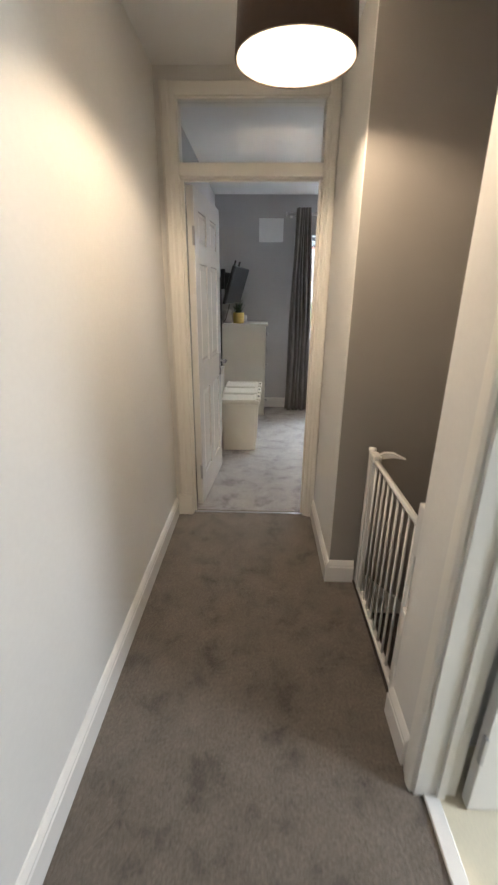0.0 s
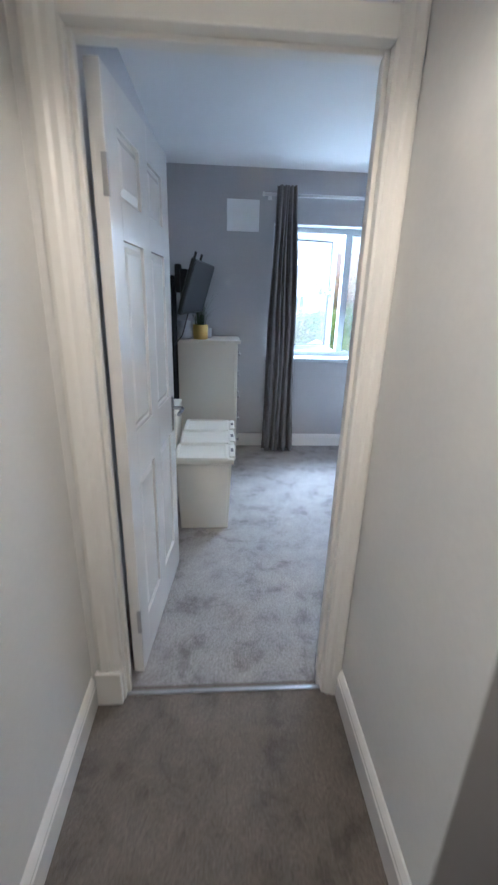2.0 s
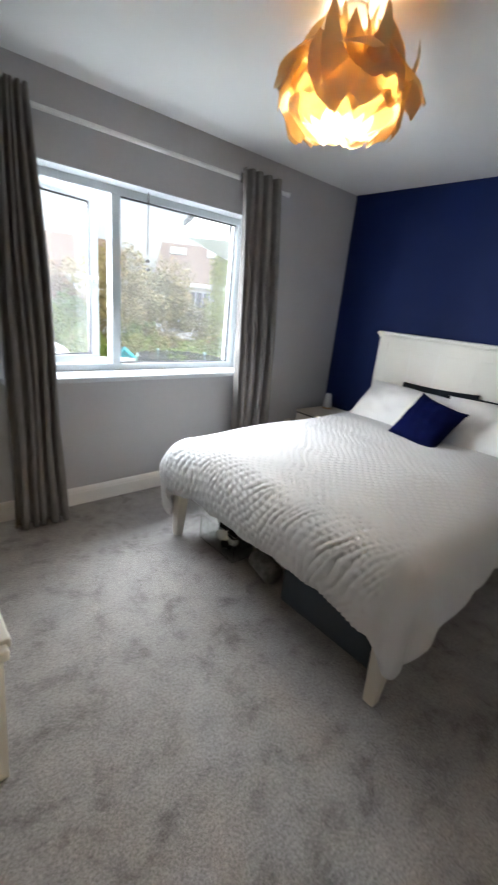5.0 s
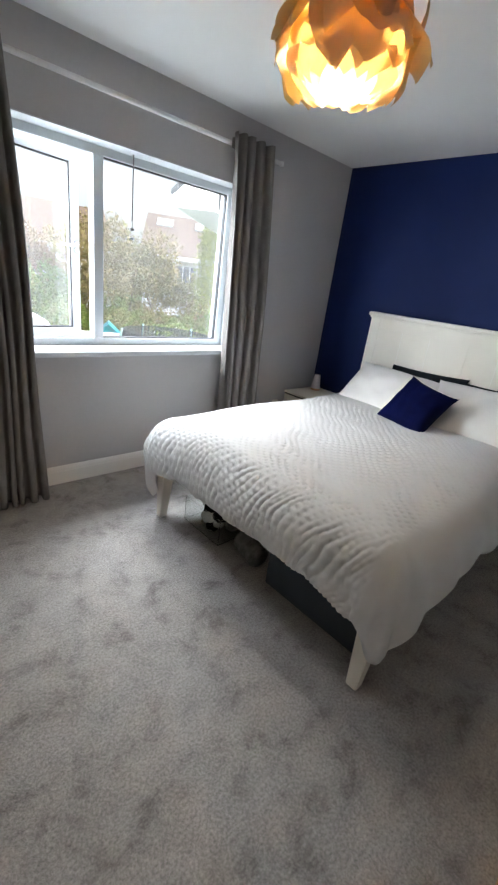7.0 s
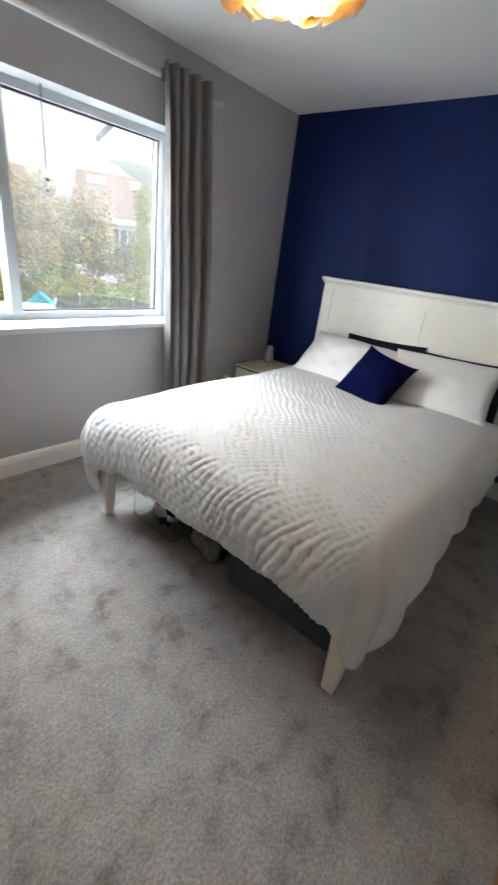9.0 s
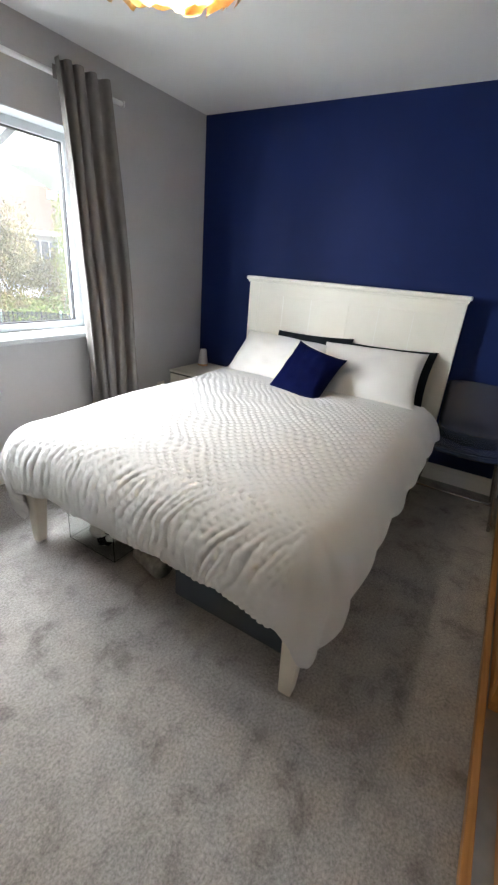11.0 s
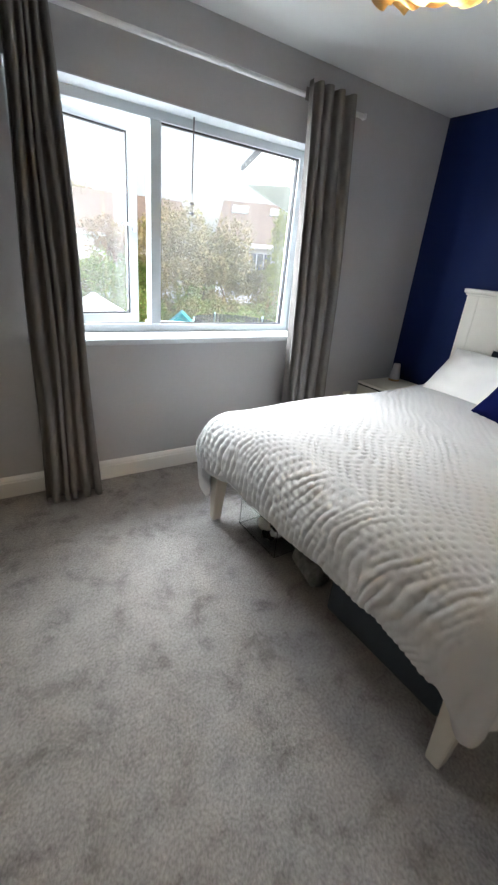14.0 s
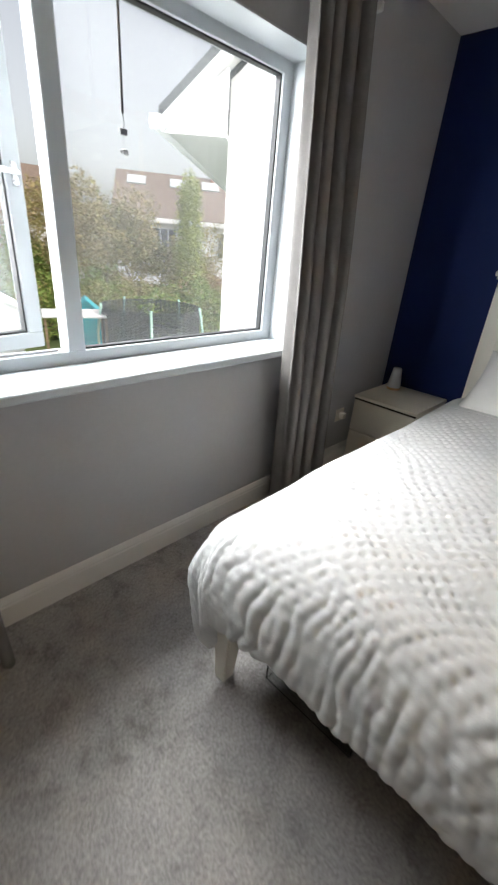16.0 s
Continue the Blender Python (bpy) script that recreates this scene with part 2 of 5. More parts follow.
M = {
    "hall_white": surface("hall_white", (0.70, 0.685, 0.655), 0.62, vary=0.03, scale=1.6, bump=0.12, bump_scale=55, grain=0.015, grain_scale=60),
    "stair_taupe": surface("stair_taupe", (0.30, 0.275, 0.25), 0.7, vary=0.05, scale=2.0, bump=0.12, bump_scale=55),
    "room_grey": surface("room_grey", (0.46, 0.454, 0.46), 0.72, vary=0.035, scale=1.8, bump=0.12, bump_scale=55, grain=0.015, grain_scale=60),
    "navy": surface("navy", (0.005, 0.015, 0.080), 0.62, specular=0.15, vary=0.10, scale=2.0, bump=0.12, bump_scale=55),
    "ceiling_white": surface("ceiling_white", (0.76, 0.755, 0.745), 0.8, vary=0.025, scale=1.2, bump=0.12, bump_scale=45),
    "gloss_white": surface("gloss_white", (0.78, 0.765, 0.735), 0.22, vary=0.03, scale=5, bump=0.05, bump_scale=35, coat=0.2),
    "satin_cream": surface("satin_cream", (0.77, 0.745, 0.69), 0.35, vary=0.015, scale=2, bump=0.02, bump_scale=25),
    "bed_cream": surface("bed_cream", (0.72, 0.68, 0.60), 0.42, vary=0.04, scale=3, bump=0.06, bump_scale=60),
    "upvc": surface("upvc", (0.56, 0.59, 0.61), 0.3, vary=0.02, scale=8),
    "gasket": surface("gasket", (0.015, 0.015, 0.017), 0.5, vary=0.1),
    "plastic_white": surface("plastic_white", (0.76, 0.73, 0.64), 0.38, vary=0.03, scale=5, bump=0.05, bump_scale=220),
    "chest_white": surface("chest_white", (0.69, 0.665, 0.585), 0.45, vary=0.03, scale=4, bump=0.05, bump_scale=70),
    "plate_grey": surface("plate_grey", (0.78, 0.79, 0.80), 0.5, vary=0.03, scale=9),
    "curtain": surface("curtain", (0.205, 0.192, 0.184), 0.85, vary=0.08, scale=14, grain=0.10, grain_scale=420, bump=0.4, bump_scale=520, specular=0.15),
    "rod_white": surface("rod_white", (0.75, 0.75, 0.74), 0.3, vary=0.03),
    "metal": surface("metal", (0.62, 0.62, 0.63), 0.25, 1.0, vary=0.06, scale=20),
    "steel": surface("steel", (0.45, 0.45, 0.46), 0.35, 1.0, vary=0.08, scale=20),
    "gold": surface("gold", (0.68, 0.50, 0.17), 0.28, 1.0, vary=0.06, scale=14),
    "black_plastic": surface("black_plastic", (0.012, 0.012, 0.013), 0.4, vary=0.15, scale=10),
    "screen": surface("screen", (0.008, 0.008, 0.010), 0.5, vary=0.05, scale=4, specular=0.2),
    "black_cloth": surface("black_cloth", (0.009, 0.009, 0.010), 0.9, vary=0.2, scale=18, bump=0.3, bump_scale=300, specular=0.1),
    "duvet": surface("duvet", (0.60, 0.597, 0.595), 0.85, vary=0.015, scale=9, bump=0.25, bump_scale=260, specular=0.2),
    "pillow_white": surface("pillow_white", (0.70, 0.68, 0.655), 0.85, vary=0.02, scale=9, bump=0.25, bump_scale=320, specular=0.2),
    "velvet": surface("velvet", (0.002, 0.004, 0.034), 0.9, vary=0.25, scale=9, bump=0.4, bump_scale=500, specular=0.05),
    "dark_linen": surface("dark_linen", (0.010, 0.013, 0.018), 0.9, vary=0.15, scale=12, bump=0.3, bump_scale=400, specular=0.1),
    "storage_blue": surface("storage_blue", (0.045, 0.058, 0.075), 0.8, vary=0.12, scale=8, bump=0.3, bump_scale=300),
    "plaid": surface("plaid", (0.16, 0.16, 0.15), 0.7, vary=0.5, scale=26),
    "oak": wood("oak", (0.36, 0.155, 0.040), (0.58, 0.29, 0.09)),
    "beech": wood("beech", (0.45, 0.24, 0.09), (0.60, 0.36, 0.16)),
    "night_white": surface("night_white", (0.68, 0.63, 0.53), 0.4, vary=0.04, scale=4, bump=0.05, bump_scale=70),
    "mirror": surface("mirror", (0.86, 0.88, 0.87), 0.02, 1.0, vary=0.01, scale=2),
    "glass": clear_glass("glass"),
    "window_glass": hazed_glass("window_glass"),
    "jar_glass": clear_glass("jar_glass", (0.93, 0.96, 0.95), 0.05, 1.12),
    "chair_plastic": surface("chair_plastic", (0.012, 0.019, 0.045), 0.10, vary=0.1, scale=6, coat=0.6),
    "cream_floor": surface("cream_floor", (0.66, 0.60, 0.46), 0.35, vary=0.06, scale=5, grain=0.05),
    "brown_shade": surface("brown_shade", (0.055, 0.030, 0.018), 0.55, vary=0.08, scale=40, bump=0.3, bump_scale=300),
    "shade_lining": thin_shade("shade_lining", (0.24, 0.235, 0.22), (0.9, 0.85, 0.75), 0.1),
    "petal": thin_shade("petal", (0.52, 0.45, 0.33), (0.98, 0.60, 0.18), 0.28),
    "bulb_glow": glowing("bulb_glow", (1.0, 0.80, 0.52), 9.0),
    "plant_green": surface("plant_green", (0.028, 0.052, 0.024), 0.6, vary=0.35, scale=60),
    "soil": surface("soil", (0.04, 0.03, 0.02), 0.95, vary=0.3, scale=80),
    "glaze": surface("glaze", (0.60, 0.60, 0.60), 0.25, vary=0.05, scale=14),
    "cord": surface("cord", (0.16, 0.15, 0.15), 0.6, vary=0.1),
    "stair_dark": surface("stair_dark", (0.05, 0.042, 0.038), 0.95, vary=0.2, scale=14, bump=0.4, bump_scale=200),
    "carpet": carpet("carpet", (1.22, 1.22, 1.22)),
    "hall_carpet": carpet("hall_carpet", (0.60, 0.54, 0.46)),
    "render_white": surface("render_white", (0.78, 0.77, 0.75), 0.85, vary=0.04, scale=1.5, bump=0.3, bump_scale=60),
    "soffit": surface("soffit", (0.70, 0.71, 0.71), 0.6, vary=0.04, scale=3),
    "gutter": surface("gutter", (0.20, 0.21, 0.22), 0.45, vary=0.06, scale=6),
    "slate": roof_tiles("slate", (0.16, 0.17, 0.18)),
    "roof_brown": roof_tiles("roof_brown", (0.21, 0.155, 0.125)),
    "roof_red": roof_tiles("roof_red", (0.19, 0.09, 0.065)),
    "chimney_brick": roof_tiles("chimney_brick", (0.38, 0.16, 0.10)),
    "house_glass": surface("house_glass", (0.10, 0.11, 0.12), 0.1, vary=0.2, scale=2),
    "skylight": surface("skylight", (0.50, 0.53, 0.56), 0.15, vary=0.04, scale=2),
    "grass": surface("grass", (0.10, 0.14, 0.045), 0.95, vary=0.35, scale=0.7, grain=0.3, grain_scale=14),
    "bark": surface("bark", (0.13, 0.10, 0.075), 0.95, vary=0.3, scale=14, bump=0.5, bump_scale=40),
    "twig": leaves("twig", (0.23, 0.17, 0.09), (0.30, 0.23, 0.11), (0.27, 0.25, 0.09)),
    "olive": leaves("olive", (0.15, 0.15, 0.045), (0.22, 0.21, 0.065), (0.27, 0.20, 0.08)),
    "leaf": leaves("leaf", (0.08, 0.15, 0.03), (0.17, 0.26, 0.05), (0.25, 0.31, 0.07)),
    "cypress": leaves("cypress", (0.14, 0.20, 0.03), (0.25, 0.30, 0.045), (0.34, 0.36, 0.06)),
    "russet": leaves("russet", (0.20, 0.10, 0.05), (0.27, 0.15, 0.07), (0.19, 0.13, 0.06)),
    "turquoise": surface("turquoise", (0.02, 0.38, 0.45), 0.45, vary=0.08, scale=3),
    "net": surface("net", (0.03, 0.035, 0.038), 0.8, vary=0.2, scale=20),
    "shed_white": surface("shed_white", (0.78, 0.79, 0.80), 0.6, vary=0.04, scale=3),
    "pale_green": surface("pale_green", (0.38, 0.60, 0.50), 0.6, vary=0.08, scale=3),
    "timber": wood("timber", (0.20, 0.14, 0.09), (0.30, 0.22, 0.14), 0.8, coat=0.0),
}


# ---------------------------------------------------------------- mesh helpers
def mesh_from(bm, name, smooth=False):
    bmesh.ops.recalc_face_normals(bm, faces=bm.faces)
    me = bpy.data.meshes.new(name)
    bm.to_mesh(me)
    bm.free()
    if smooth:
        for p in me.polygons:
            p.use_smooth = True
    return me


def part(name, bm, material, parent, label="", smooth=False):
    """Links a bmesh as one mesh object under a thing or under a part."""
    ob = new(name, mesh_from(bm, name, smooth))
    ob.data.materials.append(M[material])
    if parent is not None:
        ob.parent = parent
    if label:
        ob["label"] = label
    return ob


def thing(name, label, category, place=(0, 0, 0), group="", turn=0.0):
    ob = new(name)
    ob.empty_display_size = 0.1
    ob.matrix_world = pose(*place, 0, 0, turn)
    return tagged(ob, label, category, group)


def solo(name, bm, material, label, category, group="", kind="", smooth=False):
    ob = part(name, bm, material, None, "", smooth)
    return tagged(ob, label, category, group, kind)


def setting(name, bm, material, label="", smooth=False):
    ob = part(name, bm, material, None, label, smooth)
    return tagged(ob, label, "", "", "structure")


def box(x0, x1, y0, y1, z0, z1, bevel=0.0, bm=None, segments=2):
    """A block between two corners, with its edges rounded by bevel."""
    own = bmesh.new()
    bmesh.ops.create_cube(own, size=1.0)
    for v in own.verts:
        v.co = Vector(((x0 + x1) / 2 + v.co.x * (x1 - x0), (y0 + y1) / 2 + v.co.y * (y1 - y0), (z0 + z1) / 2 + v.co.z * (z1 - z0)))
    if bevel:
        bmesh.ops.bevel(own, geom=own.edges[:], offset=bevel, segments=segments, affect="EDGES", profile=0.5)
    return join(bm, own)


def join(bm, own):
    if bm is None:
        return own
    me = bpy.data.meshes.new("tmp")
    own.to_mesh(me)
    own.free()
    bm.from_mesh(me)
    bpy.data.meshes.remove(me)
    return bm


def moved(bm, m):
    bmesh.ops.transform(bm, matrix=m, verts=bm.verts)
    return bm


def lathe(profile, steps=32, closed=False):
    """A turned body from (radius, height) pairs."""
    bm = bmesh.new()
    rings = []
    for r, z in profile:
        rings.append([bm.verts.new((r * math.cos(2 * math.pi * k / steps), r * math.sin(2 * math.pi * k / steps), z)) for k in range(steps)])
    for a, b in zip(rings, rings[1:]):
        for k in range(steps):
            bm.faces.new((a[k], a[(k + 1) % steps], b[(k + 1) % steps], b[k]))
    looped = profile[0] == profile[-1]
    if profile[0][0] > 1e-4 and not looped:
        bm.faces.new(rings[0][::-1])
    if profile[-1][0] > 1e-4 and not looped:
        bm.faces.new(rings[-1])
    bmesh.ops.remove_doubles(bm, verts=bm.verts, dist=1e-5)
    return bm


def tube(points, radius, steps=10, bm=None, taper=1.0):
    """A round bar through the given points."""
    own = bmesh.new()
    pts = [Vector(p) for p in points]
    rings = []
    for i, p in enumerate(pts):
        d = (pts[min(i + 1, len(pts) - 1)] - pts[max(i - 1, 0)]).normalized()
        side = d.cross(Vector((0, 0, 1)) if abs(d.z) < 0.95 else Vector((1, 0, 0))).normalized()
        up = side.cross(d)
        r = radius * (1 + (taper - 1) * i / max(1, len(pts) - 1))
        rings.append([own.verts.new(p + r * (math.cos(2 * math.pi * k / steps) * side + math.sin(2 * math.pi * k / steps) * up)) for k in range(steps)])
    for a, b in zip(rings, rings[1:]):
        for k in range(steps):
            own.faces.new((a[k], a[(k + 1) % steps], b[(k + 1) % steps], b[k]))
    own.faces.new(rings[0][::-1])
    own.faces.new(rings[-1])
    return join(bm, own)


def prism(profile, length, axis="x"):
    """A moulding: a closed (depth, height) profile run along an axis from 0 to length."""
    bm = bmesh.new()
    ends = []
    for s in (0.0, length):
        ends.append([bm.verts.new((s, d, h) if axis == "x" else (d, s, h)) for d, h in profile])
    k = len(profile)
    for i in range(k):
        bm.faces.new((ends[0][i], ends[0][(i + 1) % k], ends[1][(i + 1) % k], ends[1][i]))
    bm.faces.new(ends[0][::-1])
    bm.faces.new(ends[1])
    return bm


def wall_with_holes(along, a0, a1, face0, face1, z0, z1, holes):
    """A wall of blocks around rectangular holes (a0, a1, z0, z1), joined into one mesh. along: 'x' or 'y'."""
    bm = bmesh.new()
    cuts = sorted({a0, a1, *[h[0] for h in holes], *[h[1] for h in holes]})
    for lo, hi in zip(cuts, cuts[1:]):
        mid = (lo + hi) / 2
        spans, z = [], z0
        for h in sorted((h for h in holes if h[0] < mid < h[1]), key=lambda h: h[2]):
            if h[2] > z:
                spans.append((z, h[2]))
            z = h[3]
        if z < z1:
            spans.append((z, z1))
        for b, t in spans:
            if along == "x":
                box(lo, hi, face0, face1, b, t, bm=bm)
            else:
                box(face0, face1, lo, hi, b, t, bm=bm)
    bmesh.ops.remove_doubles(bm, verts=bm.verts, dist=1e-5)
    return bm


# ---------------------------------------------------------------- the large structure
LEFT, WIN, HEAD, D0, D1, CEIL = -0.42, 5.34, 3.46, 2.50, 2.60, 2.47
WX0, WX1, WZ0, WZ1 = 0.50, 2.28, 0.90, 2.06
SKIRT = [(0, 0), (0.018, 0), (0.018, 0.088), (0.0145, 0.095), (0.0145, 0.102), (0.010, 0.112), (0.005, 0.121), (0, 0.125)]

setting("floor", box(-0.55, 3.6, D1 - 0.05, 5.45, -0.12, 0.0), "carpet", "grey cut-pile bedroom carpet with brushed patches")
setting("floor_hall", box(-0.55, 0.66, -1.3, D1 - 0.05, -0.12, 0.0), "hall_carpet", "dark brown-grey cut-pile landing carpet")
setting("wall_west", box(LEFT - 0.12, LEFT, D1 - 0.05, WIN + 0.24, 0, CEIL), "room_grey", "mid grey painted bedroom wall")
setting("wall_hall_west", box(LEFT - 0.12, LEFT, -1.3, D1 - 0.05, 0, CEIL), "hall_white", "off-white painted landing wall")
setting("wall_north", wall_with_holes("x", LEFT - 0.12, HEAD + 0.12, WIN, WIN + 0.24, -2.7, CEIL, [(WX0, WX1, WZ0, WZ1)]), "room_grey", "mid grey painted window wall")
setting("wall_east", box(HEAD, HEAD + 0.12, 1.95, WIN, 0, CEIL), "navy", "deep navy painted feature wall behind the bed")
setting("ceiling", box(LEFT - 0.12, HEAD + 0.12, D1 - 0.05, WIN + 0.24, CEIL, CEIL + 0.12), "ceiling_white", "plain white bedroom ceiling")
setting("ceiling_hall", box(LEFT - 0.12, 3.6, -1.4, D1 - 0.05, CEIL, CEIL + 0.12), "ceiling_white", "plain white landing ceiling")
setting("wall_door", wall_with_holes("x", LEFT, 0.66, D0, D1, 0, CEIL, [(-0.33, 0.465, 0, 2.36)]), "hall_white", "painted wall round the bedroom doorway")
setting("wall_hall_east", box(0.51, 0.62, 1.834, D0, 0, CEIL), "hall_white", "off-white landing wall beside the bedroom door")
setting("wall_stairs", box(0.515, 3.55, 1.83, 1.95, -2.6, CEIL), "stair_taupe", "taupe painted stairwell wall")
setting("wall_partition", box(0.75, 3.55, 0.98, 1.10, -2.6, CEIL), "hall_white", "off-white wall between stairs and bathroom")
setting("wall_pier", box(0.63, 0.75, 0.85, 1.10, -0.12, CEIL), "hall_white", "off-white pier beside the bathroom doorway")
setting("wall_bath_west", wall_with_holes("y", -1.3, 0.849, 0.63, 0.75, 0, CEIL, [(0.03, 0.849, 0, 2.02)]), "hall_white", "off-white wall round the bathroom doorway")
setting("wall_bath_east", wall_with_holes("y", -1.3, 0.98, 2.4, 2.52, 0, CEIL, [(-0.45, 0.45, 0.95, 2.0)]), "hall_white", "white bathroom wall with a window")
setting("wall_south", box(LEFT - 0.12, 2.52, -1.42, -1.3, 0, CEIL), "hall_white", "off-white end wall of the landing")
setting("wall_stair_end", box(3.55, 3.67, 0.98, 1.95, -2.6, CEIL), "stair_taupe", "taupe end wall of the stairwell")
setting("floor_bath", box(0.70, 2.4, -1.3, 0.98, -0.12, 0.006), "cream_floor", "cream vinyl bathroom floor")
setting("threshold_bath", box(0.655, 0.70, 0.03, 0.83, -0.01, 0.012, 0.004), "gloss_white", "pale threshold strip of the bathroom")
setting("threshold_bedroom", box(-0.305, 0.44, 2.512, 2.528, -0.005, 0.005, 0.002), "steel", "thin metal carpet strip in the bedroom doorway")
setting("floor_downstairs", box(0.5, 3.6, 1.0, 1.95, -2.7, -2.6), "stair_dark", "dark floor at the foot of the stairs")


def skirting(name, x, y, length, turn):
    bm = prism(SKIRT, length)
    moved(bm, pose(x, y, 0, 0, 0, turn))
    return setting(name, bm, "gloss_white", "white painted skirting board with a moulded top")


skirting("baseboard_hall_west", LEFT, 2.49, 3.79, -90)
skirting("baseboard_hall_east", 0.51, 1.812, 0.68, 90)
skirting("baseboard_landing_return", 0.64, 1.83, 0.130, 180)
skirting("baseboard_pier", 0.63, 0.915, 0.185, 90)
skirting("baseboard_north", HEAD, WIN, HEAD - LEFT, 180)
skirting("baseboard_west", LEFT, WIN - 0.018, 2.70, -90)
skirting("baseboard_east", HEAD, 2.60, 2.72, 90)
skirting("baseboard_south", 0.53, D1, 0.10, 0)

# door frame and fanlight of the bedroom
ARCH = [(0, 0), (0.075, 0), (0.075, 0.012), (0.062, 0.018), (0.040, 0.018), (0.030, 0.013), (0.014, 0.013), (0.004, 0.008), (0, 0.006)]


def upright(profile, x, y, z0, z1, flip=1):
    """A moulding that stands against a wall facing -y: profile of (across, proud)."""
    bm = bmesh.new()
    ends = [[bm.verts.new((x + flip * a, y - p, z)) for a, p in profile] for z in (z0, z1)]
    k = len(profile)
    for i in range(k):
        bm.faces.new((ends[0][i], ends[0][(i + 1) % k], ends[1][(i + 1) % k], ends[1][i]))
    bm.faces.new(ends[0][::-1])
    bm.faces.new(ends[1])
    return bm


door_frame = setting("door_frame", box(-0.33, -0.305, D0 - 0.004, D1 + 0.004, 0, 2.36, 0.002), "satin_cream", "cream painted door lining")
part("jamb", box(0.44, 0.465, D0 - 0.004, D1 + 0.004, 0, 2.36, 0.002), "satin_cream", door_frame)
part("transom", box(-0.305, 0.44, D0 - 0.022, D1 + 0.002, 2.0, 2.062, 0.004), "satin_cream", door_frame)
part("head", box(-0.305, 0.44, D0 - 0.003, D1 + 0.003, 2.335, 2.36, 0.002), "satin_cream", door_frame)
part("architrave", upright([(a * 1.0, p) for a, p in ARCH], -0.316, D0, 0, 2.405, -1), "satin_cream", door_frame)
part("architrave", upright([(a * 0.76, p) for a, p in ARCH], 0.451, D0, 0, 2.405, 1), "satin_cream", door_frame)
part("architrave", box(-0.318, 0.452, D0 - 0.014, D0, 2.345, 2.405, 0.004), "satin_cream", door_frame)
part("door_stop", box(-0.305, -0.292, 2.525, 2.55, 0, 2.0, 0.002), "satin_cream", door_frame)
part("door_stop", box(0.427, 0.44, 2.525, 2.55, 0, 2.0, 0.002), "satin_cream", door_frame)
part("door_stop", box(-0.29, 0.425, 2.525, 2.55, 1.987, 2.0, 0.002), "satin_cream", door_frame)
part("strike_plate", box(0.4385, 0.4408, 2.554, 2.576, 0.82, 0.945, 0.001), "satin_cream", door_frame, "painted-over strike plate")
# Raised black blocks paint the shade inside the two latch holes.
part("hole_shade", box(0.436, 0.4385, 2.558, 2.570, 0.895, 0.922, 0.001), "black_plastic", door_frame, "black block painted as the shade inside a latch hole")
part("hole_shade", box(0.436, 0.4385, 2.558, 2.570, 0.848, 0.875, 0.001), "black_plastic", door_frame, "black block painted as the shade inside a latch hole")
part("plinth_block", box(-0.402, -0.31, D0 - 0.026, D0 - 0.004, 0, 0.15, 0.004), "satin_cream", door_frame)
pane = part("pane", box(-0.305, 0.44, 2.545, 2.551, 2.062, 2.335), "glass", door_frame, "clear fanlight pane")
pane.visible_shadow = False


